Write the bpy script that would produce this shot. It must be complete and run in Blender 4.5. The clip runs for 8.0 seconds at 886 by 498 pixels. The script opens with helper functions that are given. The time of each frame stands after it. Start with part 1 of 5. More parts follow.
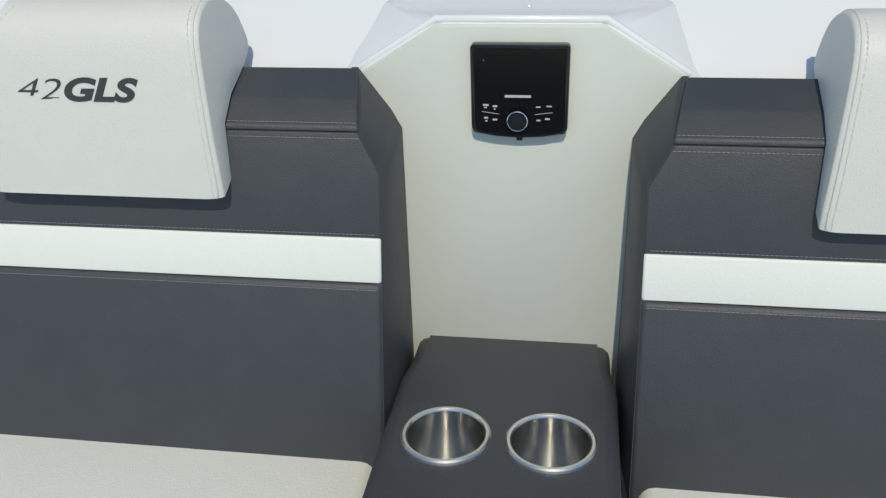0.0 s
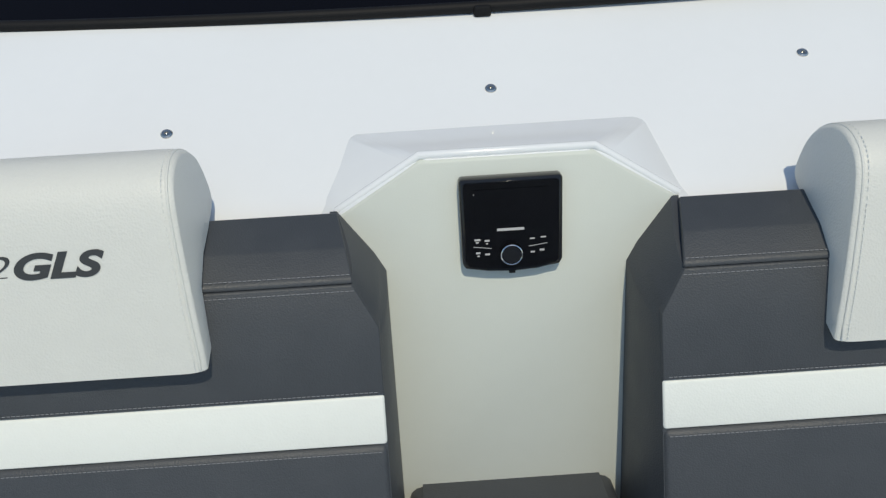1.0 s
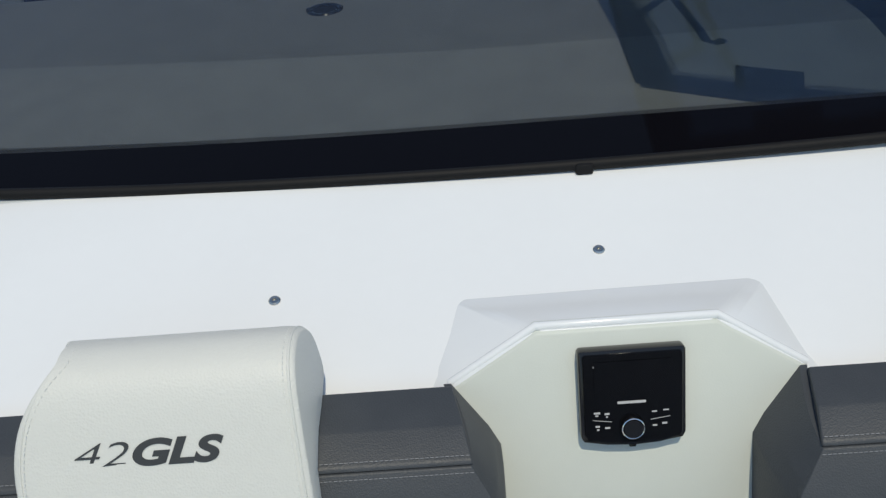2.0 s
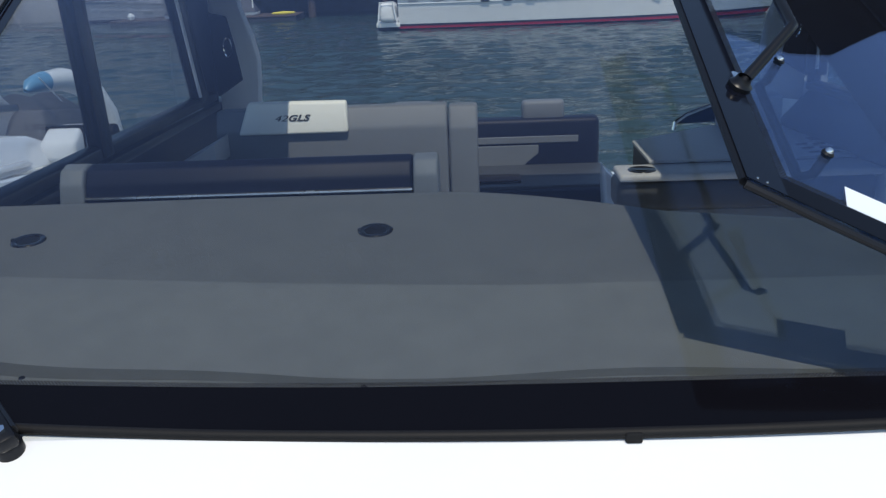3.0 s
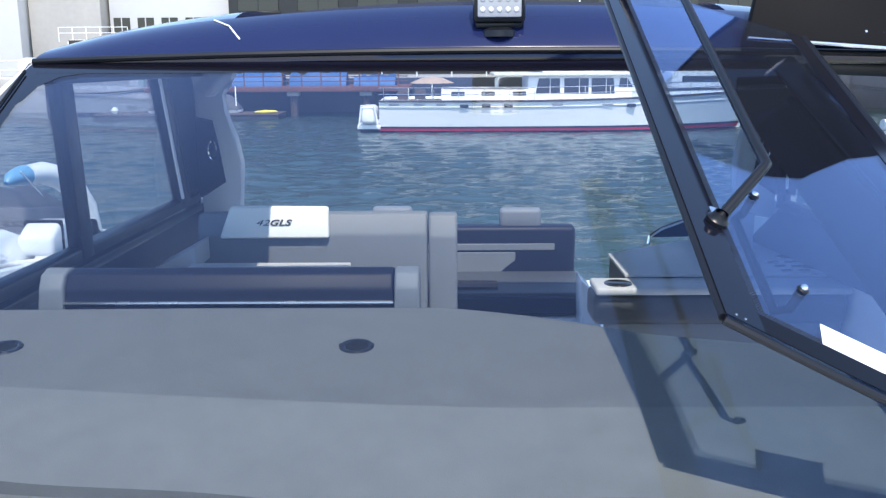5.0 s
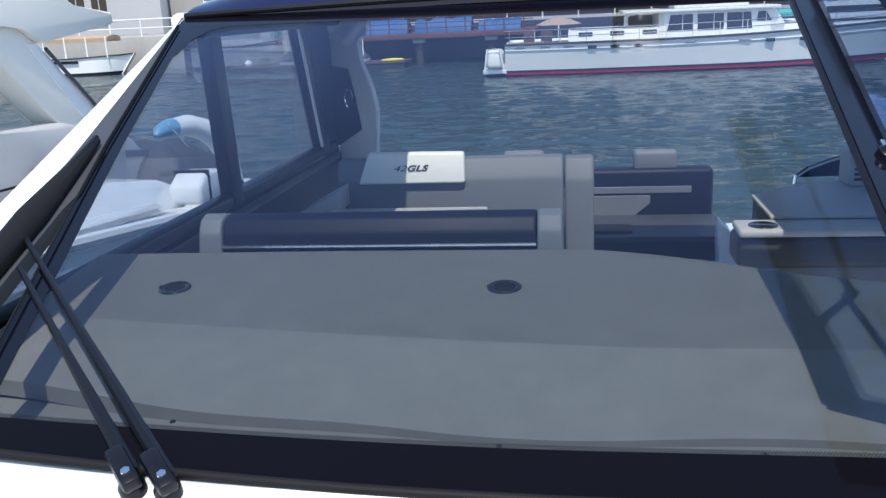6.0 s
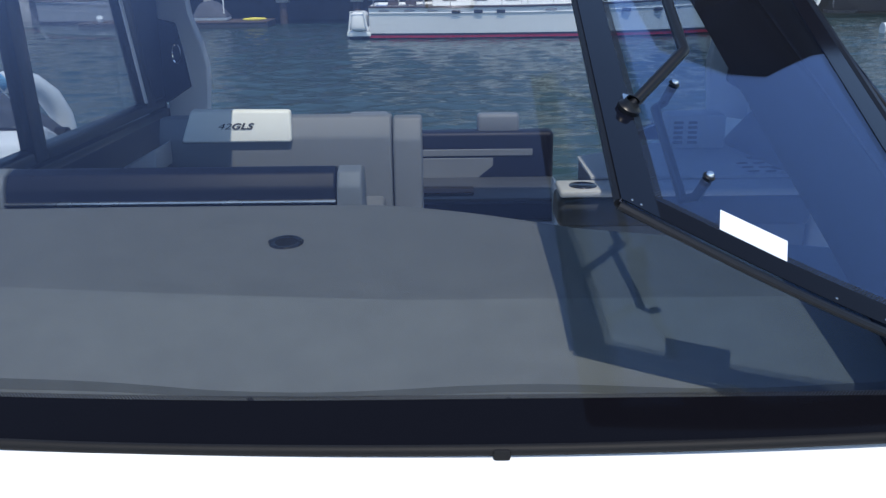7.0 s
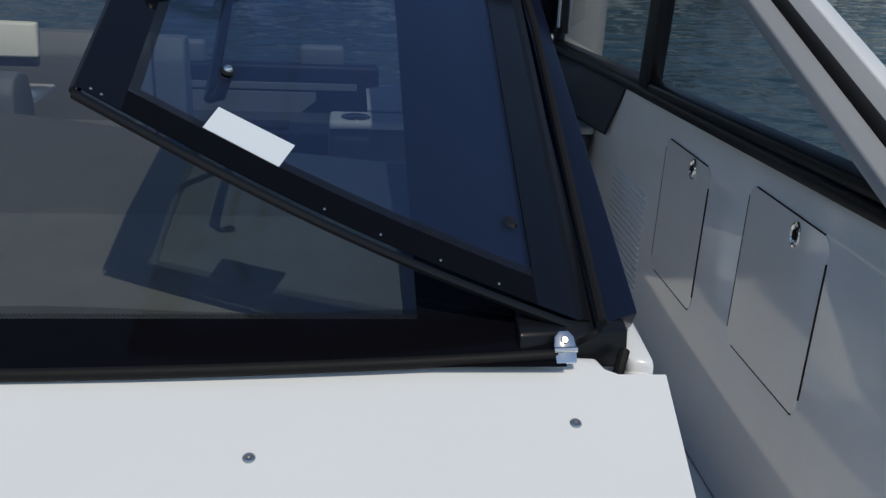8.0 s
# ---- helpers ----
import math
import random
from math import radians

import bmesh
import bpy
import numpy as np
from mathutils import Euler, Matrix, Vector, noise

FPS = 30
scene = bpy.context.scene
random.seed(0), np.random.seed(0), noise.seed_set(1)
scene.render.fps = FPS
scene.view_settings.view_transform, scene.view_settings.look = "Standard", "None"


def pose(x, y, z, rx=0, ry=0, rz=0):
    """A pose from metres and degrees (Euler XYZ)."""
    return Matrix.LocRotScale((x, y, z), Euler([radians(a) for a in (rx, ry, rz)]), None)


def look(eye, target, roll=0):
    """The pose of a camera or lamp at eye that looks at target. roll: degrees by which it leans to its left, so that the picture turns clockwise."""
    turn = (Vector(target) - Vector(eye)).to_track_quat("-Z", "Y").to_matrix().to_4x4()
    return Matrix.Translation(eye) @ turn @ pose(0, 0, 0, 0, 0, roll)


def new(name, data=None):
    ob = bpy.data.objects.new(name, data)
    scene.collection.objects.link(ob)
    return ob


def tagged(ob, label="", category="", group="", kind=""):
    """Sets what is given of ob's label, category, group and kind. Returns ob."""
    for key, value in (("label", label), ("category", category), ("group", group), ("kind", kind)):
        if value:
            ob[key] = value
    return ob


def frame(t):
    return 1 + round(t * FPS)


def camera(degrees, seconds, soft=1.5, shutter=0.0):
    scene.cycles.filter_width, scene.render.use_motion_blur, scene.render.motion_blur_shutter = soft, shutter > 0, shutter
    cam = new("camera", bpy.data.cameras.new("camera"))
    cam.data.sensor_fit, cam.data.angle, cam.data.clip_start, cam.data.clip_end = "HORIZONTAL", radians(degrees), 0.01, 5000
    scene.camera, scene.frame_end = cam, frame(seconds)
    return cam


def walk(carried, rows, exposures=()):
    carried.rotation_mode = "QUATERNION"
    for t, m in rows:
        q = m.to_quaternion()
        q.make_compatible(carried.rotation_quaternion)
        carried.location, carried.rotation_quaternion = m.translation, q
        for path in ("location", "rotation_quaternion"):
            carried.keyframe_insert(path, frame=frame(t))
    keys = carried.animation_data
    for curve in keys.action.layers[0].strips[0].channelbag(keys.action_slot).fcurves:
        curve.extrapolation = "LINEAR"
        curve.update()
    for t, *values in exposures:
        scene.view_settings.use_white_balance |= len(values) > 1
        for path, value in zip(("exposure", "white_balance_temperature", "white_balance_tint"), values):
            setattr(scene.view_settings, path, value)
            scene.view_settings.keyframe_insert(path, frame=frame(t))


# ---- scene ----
K = 0.835  # plan units to metres
cam = camera(52.4, 8.0, 1.35)
PATH = [
    (0, (0.19, 0.428, 1.721), (-0.102, 1.939, 0.444), -4.7),
    (0.3, (0.053, 0.461, 1.74), (-0.075, 1.998, 0.468), -4.0),
    (0.5, (-0.044, 0.45, 1.74), (-0.057, 2.028, 0.511), -2.6),
    (0.8, (-0.074, 0.506, 1.736), (-0.039, 2.128, 0.567), -2.7),
    (1, (-0.064, 0.553, 1.752), (-0.022, 2.194, 0.608), -2.8),
    (1.5, (-0.086, 0.619, 1.763), (-0.106, 2.317, 0.705), -4.6),
    (2, (-0.164, 0.639, 1.829), (-0.215, 2.406, 0.894), -4.9),
    (2.2, (-0.182, 0.645, 1.881), (-0.23, 2.456, 1.032), -4.3),
    (3.3, (-0.237, 0.687, 2.086), (-0.303, 2.597, 1.499), -1.7),
    (3.5, (-0.243, 0.679, 2.092), (-0.29, 2.598, 1.53), -1.1),
    (4, (-0.25, 0.669, 2.116), (-0.253, 2.618, 1.667), -0.2),
    (4.2, (-0.254, 0.668, 2.129), (-0.240, 2.618, 1.733), -0.1),
    (5.3, (-0.249, 0.67, 2.12), (-0.301, 2.618, 1.669), -0.7),
    (5.5, (-0.27, 0.662, 2.107), (-0.376, 2.597, 1.613), -1.2),
    (6.0, (-0.319, 0.644, 2.117), (-0.609, 2.554, 1.589), -2.8),
    (6.2, (-0.328, 0.646, 2.118), (-0.645, 2.551, 1.589), -3.1),
    (6.5, (-0.302, 0.666, 2.103), (-0.569, 2.574, 1.558), -3.2),
    (6.8, (-0.19, 0.678, 2.084), (-0.308, 2.591, 1.505), -1.9),
    (7, (-0.025, 0.675, 2.069), (-0.034, 2.582, 1.459), -0.7),
    (7.2, (0.183, 0.662, 2.038), (0.287, 2.557, 1.406), 0.6),
    (7.5, (0.473, 0.659, 1.988), (0.707, 2.53, 1.323), 2.0),
    (7.8, (0.71, 0.739, 1.944), (0.974, 2.597, 1.254), 2.7),
    (8, (0.847, 0.852, 1.919), (1.054, 2.709, 1.205), 2.8),
]
EXPOSURES = [(0.0, -0.2, 7150, 4), (0.5, -0.4, 7150, 4), (1.0, -0.25, 7150, 4), (2.2, -0.25, 7100, 5), (3.5, 0.9, 6650, 10), (4.0, 1.5, 6650, 11), (5.3, 1.34, 6550, 11), (6.0, 0.84, 6600, 10),
             (6.5, 0.58, 6500, 10), (7.0, 0.55, 6450, 10), (7.5, -0.15, 7030, 7), (8.0, -0.5, 7080, 7)]
walk(cam, [(t, look(Vector(eye) * K, Vector(target) * K, roll)) for t, eye, target, roll in PATH], EXPOSURES)

# ---- sky and sun ----
SUN = Vector((0.10, -0.57, 1.0)).normalized()  # towards the sun
world = bpy.data.worlds.new("sky")
scene.world = world
world.use_nodes = True
wn = world.node_tree.nodes
sky = wn.new("ShaderNodeTexSky")
sky.sky_type = "NISHITA"
sky.sun_disc = False
sky.ozone_density, sky.dust_density = 3.0, 0.4
sky.sun_elevation = math.asin(SUN.z)
sky.sun_rotation = math.atan2(SUN.x, SUN.y)
world.node_tree.links.new(sky.outputs[0], wn["Background"].inputs[0])
wn["Background"].inputs[1].default_value = 0.15
sun_lamp = bpy.data.lights.new("sun", "SUN")
sun_lamp.energy, sun_lamp.angle, sun_lamp.color = 2.7, radians(0.55), (1.0, 0.93, 0.82)
new("sun", sun_lamp).matrix_world = SUN.to_track_quat("Z", "Y").to_matrix().to_4x4()


# ---- materials ----
def mat(name, col, rough=0.5, metal=0.0, grain=0.0, grain_scale=40.0, bump=0.0, bump_scale=200.0, coat=0.0, stains=0.0, voronoi=False, ior=1.45):
    """A surface with colour variation at two scales and fine relief."""
    m = bpy.data.materials.new(name)
    m.use_nodes = True
    n, l = m.node_tree.nodes, m.node_tree.links
    b = n["Principled BSDF"]
    b.inputs["Roughness"].default_value = rough
    b.inputs["Metallic"].default_value = metal
    b.inputs["Coat Weight"].default_value = coat
    b.inputs["Coat Roughness"].default_value = 0.08
    b.inputs["IOR"].default_value = ior
    b.inputs["Base Color"].default_value = (*col, 1)
    co = n.new("ShaderNodeTexCoord")
    if grain or stains:
        a = n.new("ShaderNodeTexNoise")
        a.inputs["Scale"].default_value, a.inputs["Detail"].default_value = grain_scale, 4
        c = n.new("ShaderNodeTexNoise")
        c.inputs["Scale"].default_value, c.inputs["Detail"].default_value = grain_scale / 14, 3
        l.new(co.outputs["Object"], a.inputs["Vector"])
        l.new(co.outputs["Object"], c.inputs["Vector"])
        ma = n.new("ShaderNodeMapRange")
        ma.inputs[3].default_value, ma.inputs[4].default_value = 1 - grain, 1 + grain
        l.new(a.outputs[0], ma.inputs[0])
        mc = n.new("ShaderNodeMapRange")
        mc.inputs[1].default_value, mc.inputs[2].default_value = 0.3, 0.7
        mc.inputs[3].default_value, mc.inputs[4].default_value = 1 - stains, 1 + stains * 0.4
        l.new(c.outputs[0], mc.inputs[0])
        mm = n.new("ShaderNodeMath")
        mm.operation = "MULTIPLY"
        l.new(ma.outputs[0], mm.inputs[0])
        l.new(mc.outputs[0], mm.inputs[1])
        v = n.new("ShaderNodeVectorMath")
        v.operation = "SCALE"
        v.inputs[0].default_value = col
        l.new(mm.outputs[0], v.inputs["Scale"])
        l.new(v.outputs[0], b.inputs["Base Color"])
        mr = n.new("ShaderNodeMapRange")
        mr.inputs[3].default_value, mr.inputs[4].default_value = max(0.02, rough - 0.08), rough + 0.08
        l.new(c.outputs[0], mr.inputs[0])
        l.new(mr.outputs[0], b.inputs["Roughness"])
    if bump:
        t = n.new("ShaderNodeTexVoronoi" if voronoi else "ShaderNodeTexNoise")
        t.inputs["Scale"].default_value = bump_scale
        l.new(co.outputs["Object"], t.inputs["Vector"])
        bp = n.new("ShaderNodeBump")
        bp.inputs["Strength"].default_value, bp.inputs["Distance"].default_value = bump, 0.002
        l.new(t.outputs[0], bp.inputs["Height"])
        l.new(bp.outputs[0], b.inputs["Normal"])
    return m


def glass_mat(name, tint, rough=0.0, base=0.030, dust=0.0010, graze=1.0, film=(0.75, 0.78, 1.0)):
    """Tinted pane: clear tint behind a gloss that grows at grazing angles."""
    m = bpy.data.materials.new(name)
    m.use_nodes = True
    n, l = m.node_tree.nodes, m.node_tree.links
    n.remove(n["Principled BSDF"])
    tr, gl, mx, fr = n.new("ShaderNodeBsdfTransparent"), n.new("ShaderNodeBsdfGlossy"), n.new("ShaderNodeMixShader"), n.new("ShaderNodeLayerWeight")
    tr.inputs[0].default_value = (*tint, 1)
    gl.inputs["Roughness"].default_value = rough
    gl.inputs[0].default_value = (*film, 1)  # gloss tinted violet-blue to paint the sky's reflection deeper
    fr.inputs[0].default_value = 0.5
    pw, ma = n.new("ShaderNodeMath"), n.new("ShaderNodeMath")
    pw.operation, ma.operation = "POWER", "MULTIPLY_ADD"
    pw.inputs[1].default_value, ma.inputs[1].default_value, ma.inputs[2].default_value = 5.0, (1 - base) * graze, base
    l.new(fr.outputs["Facing"], pw.inputs[0])
    l.new(pw.outputs[0], ma.inputs[0])
    l.new(ma.outputs[0], mx.inputs[0])
    l.new(tr.outputs[0], mx.inputs[1])
    l.new(gl.outputs[0], mx.inputs[2])
    # a thin film of dust and salt
    co, no, mr = n.new("ShaderNodeTexCoord"), n.new("ShaderNodeTexNoise"), n.new("ShaderNodeMapRange")
    no.inputs["Scale"].default_value, no.inputs["Detail"].default_value = 3.0, 5
    mr.inputs[1].default_value, mr.inputs[2].default_value = 0.35, 0.7
    mr.inputs[3].default_value, mr.inputs[4].default_value = dust * 0.75, dust * 1.3
    df, m2 = n.new("ShaderNodeBsdfDiffuse"), n.new("ShaderNodeMixShader")
    df.inputs[0].default_value = (0.72, 0.72, 0.74, 1)
    l.new(co.outputs["Object"], no.inputs["Vector"])
    l.new(no.outputs[0], mr.inputs[0])
    l.new(mr.outputs[0], m2.inputs[0])
    l.new(mx.outputs[0], m2.inputs[1])
    l.new(df.outputs[0], m2.inputs[2])
    l.new(m2.outputs[0], n["Material Output"].inputs[0])
    return m


def dot_mat(name, col, pitch, radius):
    """Ceramic dots on clear glass."""
    m = bpy.data.materials.new(name)
    m.use_nodes = True
    n, l = m.node_tree.nodes, m.node_tree.links
    b = n["Principled BSDF"]
    b.inputs["Base Color"].default_value, b.inputs["Roughness"].default_value = (*col, 1), 0.5
    co = n.new("ShaderNodeTexCoord")
    sep = n.new("ShaderNodeSeparateXYZ")
    l.new(co.outputs["Object"], sep.inputs[0])
    sq = []
    for k in ("ADD", "SUBTRACT"):  # rows set half a step apart
        tilt = n.new("ShaderNodeMath"); tilt.operation = k
        l.new(sep.outputs[0], tilt.inputs[0]); l.new(sep.outputs[1], tilt.inputs[1])
        d = n.new("ShaderNodeMath"); d.operation = "MULTIPLY"; d.inputs[1].default_value = 1 / pitch
        l.new(tilt.outputs[0], d.inputs[0])
        p = n.new("ShaderNodeMath"); p.operation = "PINGPONG"; p.inputs[1].default_value = 0.5
        l.new(d.outputs[0], p.inputs[0])
        s = n.new("ShaderNodeMath"); s.operation = "POWER"; s.inputs[1].default_value = 2
        l.new(p.outputs[0], s.inputs[0])
        sq.append(s)
    ad = n.new("ShaderNodeMath"); ad.operation = "ADD"
    l.new(sq[0].outputs[0], ad.inputs[0]); l.new(sq[1].outputs[0], ad.inputs[1])
    lt = n.new("ShaderNodeMath"); lt.operation = "LESS_THAN"; lt.inputs[1].default_value = radius * radius
    l.new(ad.outputs[0], lt.inputs[0])
    tr, mx = n.new("ShaderNodeBsdfTransparent"), n.new("ShaderNodeMixShader")
    l.new(lt.outputs[0], mx.inputs[0])
    l.new(tr.outputs[0], mx.inputs[1])
    l.new(b.outputs[0], mx.inputs[2])
    l.new(mx.outputs[0], n["Material Output"].inputs[0])
    return m


def water_mat():
    m = mat("sea water", (0.022, 0.046, 0.046), 0.05, ior=1.33)
    n, l = m.node_tree.nodes, m.node_tree.links
    b = n["Principled BSDF"]
    co = n.new("ShaderNodeTexCoord")
    mp = n.new("ShaderNodeMapping")
    mp.inputs["Scale"].default_value = (0.8, 1.5, 1)
    l.new(co.outputs["Object"], mp.inputs[0])
    prev = None
    for sc, dist in ((4.5, 0.02), (11.0, 0.006)):
        t = n.new("ShaderNodeTexNoise")
        t.inputs["Scale"].default_value, t.inputs["Detail"].default_value, t.inputs["Distortion"].default_value = sc, 3, 0.6
        l.new(mp.outputs[0], t.inputs["Vector"])
        bp = n.new("ShaderNodeBump")
        bp.inputs["Strength"].default_value, bp.inputs["Distance"].default_value = 1.0, dist
        l.new(t.outputs[0], bp.inputs["Height"])
        if prev:
            l.new(prev.outputs[0], bp.inputs["Normal"])
        prev = bp
    l.new(prev.outputs[0], b.inputs["Normal"])
    return m


GEL = mat("white gelcoat", (0.80, 0.82, 0.84), 0.22, grain=0.01, stains=0.02, coat=0.4)
GELG = mat("grey gelcoat", (0.84, 0.85, 0.86), 0.08, grain=0.02, stains=0.05, coat=0.8)
CREAM = mat("cream vinyl panel", (0.63, 0.66, 0.61), 0.55, grain=0.015, stains=0.02, bump=0.08, bump_scale=500)
WHITEV = mat("off-white vinyl", (0.68, 0.685, 0.65), 0.5, grain=0.02, stains=0.02, bump=0.22, bump_scale=330, voronoi=True)
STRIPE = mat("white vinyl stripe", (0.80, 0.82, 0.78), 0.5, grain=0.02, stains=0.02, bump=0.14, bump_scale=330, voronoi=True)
DARKV = mat("charcoal vinyl", (0.053, 0.059, 0.068), 0.5, grain=0.05, grain_scale=300, stains=0.07, bump=0.2, bump_scale=420, voronoi=True)
NAVYV = mat("navy black vinyl", (0.007, 0.010, 0.026), 0.5, grain=0.06, stains=0.05, bump=0.15, bump_scale=400, voronoi=True, ior=1.33)
PALEV = mat("pale grey vinyl", (0.42, 0.43, 0.44), 0.55, grain=0.04, stains=0.05, bump=0.3, bump_scale=330, voronoi=True)
GREYV = mat("mid grey vinyl", (0.158, 0.176, 0.200), 0.55, grain=0.04, stains=0.05, bump=0.3, bump_scale=330, voronoi=True)
# same dash vinyl, toned darker to paint in the rear half's shading
DASH_SHADE = mat("grey dash vinyl shaded", (0.124, 0.128, 0.129), 0.6, grain=0.05, grain_scale=160, stains=0.09, bump=0.35, bump_scale=420, voronoi=True)
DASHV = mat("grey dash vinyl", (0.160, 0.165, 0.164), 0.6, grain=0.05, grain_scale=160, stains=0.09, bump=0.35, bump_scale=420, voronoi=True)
THREAD = mat("pale thread", (0.27, 0.28, 0.30), 0.8)
THREADW = mat("white thread", (0.75, 0.76, 0.74), 0.8)
STEEL = mat("brushed steel", (0.62, 0.60, 0.56), 0.26, 1.0, grain=0.06, grain_scale=120, stains=0.08)
STEEL_CUP = mat("turned steel", (0.66, 0.655, 0.635), 0.22, 1.0, grain=0.05, grain_scale=120, stains=0.08)
cup_n = STEEL_CUP.node_tree.nodes
tan = cup_n.new("ShaderNodeTangent")
tan.direction_type, tan.axis = "RADIAL", "Z"
STEEL_CUP.node_tree.links.new(tan.outputs[0], cup_n["Principled BSDF"].inputs["Tangent"])
cup_n["Principled BSDF"].inputs["Anisotropic"].default_value = 0.92
cup_n["Principled BSDF"].inputs["Anisotropic Rotation"].default_value = 0.25
RIMS = mat("satin steel rim", (0.82, 0.80, 0.78), 0.30, 1.0, grain=0.03, grain_scale=120, stains=0.05)
CHROME = mat("polished chrome", (0.8, 0.8, 0.8), 0.07, 1.0)
BLACKP = mat("gloss black plastic", (0.010, 0.010, 0.012), 0.16, grain=0.1, stains=0.1)
BLACKM = mat("matt black rubber", (0.009, 0.009, 0.010), 0.62, grain=0.15, stains=0.15, bump=0.2, bump_scale=150, ior=1.3)
BLACKG = mat("black powder coat", (0.007, 0.008, 0.011), 0.34, grain=0.08, stains=0.1, ior=1.35)
# on the starboard pillar this grey paints shade onto white gelcoat
GREYP = mat("mid grey tone", (0.30, 0.31, 0.33), 0.25, grain=0.02, stains=0.04)
FRIT = mat("black glass border", (0.004, 0.004, 0.006), 0.06, grain=0.05, stains=0.05, ior=1.2)
FRITU = mat("black upper glass border", (0.004, 0.004, 0.008), 0.05, grain=0.05, stains=0.05, ior=1.42)
SCREEN = mat("dark display", (0.004, 0.004, 0.005), 0.12, ior=1.3)
PRINT = mat("pale print", (0.5, 0.5, 0.5), 0.5)
INK = mat("dark grey embroidery", (0.045, 0.05, 0.055), 0.75, bump=0.4, bump_scale=900)
LABELW = mat("white sticker paper", (0.74, 0.81, 0.88), 0.5, grain=0.01, stains=0.02)
NAVYG = mat("navy blue gloss roof", (0.010, 0.015, 0.055), 0.14, grain=0.03, stains=0.04, coat=0.15, ior=1.35)
NAVYD = mat("dark navy gloss post", (0.004, 0.007, 0.022), 0.12, grain=0.03, stains=0.04)
HEADL = mat("black headliner", (0.004, 0.004, 0.005), 0.65, grain=0.05, stains=0.05, ior=1.2)
GLASS = glass_mat("tinted windscreen glass", (0.868, 0.888, 0.890))
GLASSD = glass_mat("tinted door glass", (0.76, 0.84, 0.92), base=0.085, film=(0.68, 0.75, 1.0))
FRITD = mat("black door glass border", (0.004, 0.005, 0.010), 0.06, grain=0.05, stains=0.05, ior=1.38)
GLASSS = glass_mat("side window glass", (0.84, 0.87, 0.90), dust=0.002, graze=0.40)
DOTS = dot_mat("frit dots", (0.006, 0.007, 0.011), 0.0062, 0.37)
TEAK = mat("dark red teak", (0.05, 0.020, 0.017), 0.35, grain=0.2, grain_scale=30, stains=0.2)
WATER = water_mat()
HULLW = mat("white hull paint", (0.84, 0.85, 0.84), 0.3, grain=0.03, grain_scale=3, stains=0.06)
HULLR = mat("red boot stripe", (0.42, 0.02, 0.045), 0.4, grain=0.1, stains=0.1)
HULLD = mat("dark hull blue", (0.02, 0.022, 0.04), 0.3)
WINDK = mat("dark boat window", (0.015, 0.017, 0.02), 0.06)
WARMW = mat("warm white gelcoat", (0.80, 0.775, 0.71), 0.45, grain=0.02, grain_scale=6, stains=0.05)
CANV = mat("tan canvas", (0.42, 0.31, 0.22), 0.8, grain=0.06, stains=0.1)
LBLUE = mat("light blue gelcoat", (0.16, 0.38, 0.58), 0.3, grain=0.03, stains=0.05)
REDW = mat("red-brown painted timber", (0.13, 0.05, 0.035), 0.75, grain=0.2, grain_scale=10, stains=0.3)
TARPB = mat("blue tarpaulin", (0.025, 0.10, 0.28), 0.6, grain=0.1, grain_scale=6, stains=0.2)
TEALC = mat("teal cover", (0.08, 0.42, 0.38), 0.7)
GREYC = mat("grey canvas cover", (0.07, 0.075, 0.09), 0.8, grain=0.1, grain_scale=20, stains=0.2)
WOODP = mat("weathered wood", (0.08, 0.058, 0.048), 0.8, grain=0.25, grain_scale=12, stains=0.3)
CONC = mat("concrete", (0.36, 0.35, 0.33), 0.85, grain=0.1, grain_scale=4, stains=0.2)
BLDW = mat("white render", (0.46, 0.47, 0.48), 0.8, grain=0.04, grain_scale=2, stains=0.08)
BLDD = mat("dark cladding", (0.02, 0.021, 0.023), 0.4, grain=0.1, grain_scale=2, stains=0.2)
YELL = mat("yellow plastic", (0.75, 0.62, 0.05), 0.5)
LENSG = mat("grey lamp lens", (0.34, 0.35, 0.37), 0.35, grain=0.04, stains=0.05)
LEDW = mat("lamp lens", (0.7, 0.72, 0.75), 0.2)

# ---- mesh helpers (plan units) ----
ORIGIN = {}


def part(name, bm, material, parent=None, label="", smooth=True):
    """Links a bmesh, given in the plan's units, as one mesh object under a thing or a part."""
    o = ORIGIN.get(parent, Vector((0, 0, 0)))
    bmesh.ops.recalc_face_normals(bm, faces=bm.faces)
    for v in bm.verts:
        v.co = (v.co - o) * K
    me = bpy.data.meshes.new(name)
    bm.to_mesh(me)
    bm.free()
    if smooth:
        me.shade_smooth()
        me.set_sharp_from_angle(angle=radians(38))
    me.materials.append(material)
    ob = new(name, me)
    if parent:
        ob.parent = parent
        ORIGIN[ob] = o
    if label:
        tagged(ob, label)
    return ob


def thing(name, at, label, category, group="", kind=""):
    ob = new(name)
    ob.empty_display_size = 0.05
    ob.location = Vector(at) * K
    ORIGIN[ob] = Vector(at)
    return tagged(ob, label, category, group, kind)


def solo(name, bm, material, label, category, kind="", group="", smooth=True):
    return tagged(part(name, bm, material, None, "", smooth), label, category, group, kind)


def B():
    return bmesh.new()


def bevel(bm, w, seg=2, geom=None):
    bmesh.ops.bevel(bm, geom=geom or list(bm.edges), offset=w, segments=seg, affect="EDGES", profile=0.5, clamp_overlap=True)
    return bm


def box(lo, hi, bev=0.0, seg=2, bm=None, m=None):
    b = bmesh.new()
    bmesh.ops.create_cube(b, size=1)
    for v in b.verts:
        v.co = Vector([lo[i] + (v.co[i] + 0.5) * (hi[i] - lo[i]) for i in range(3)])
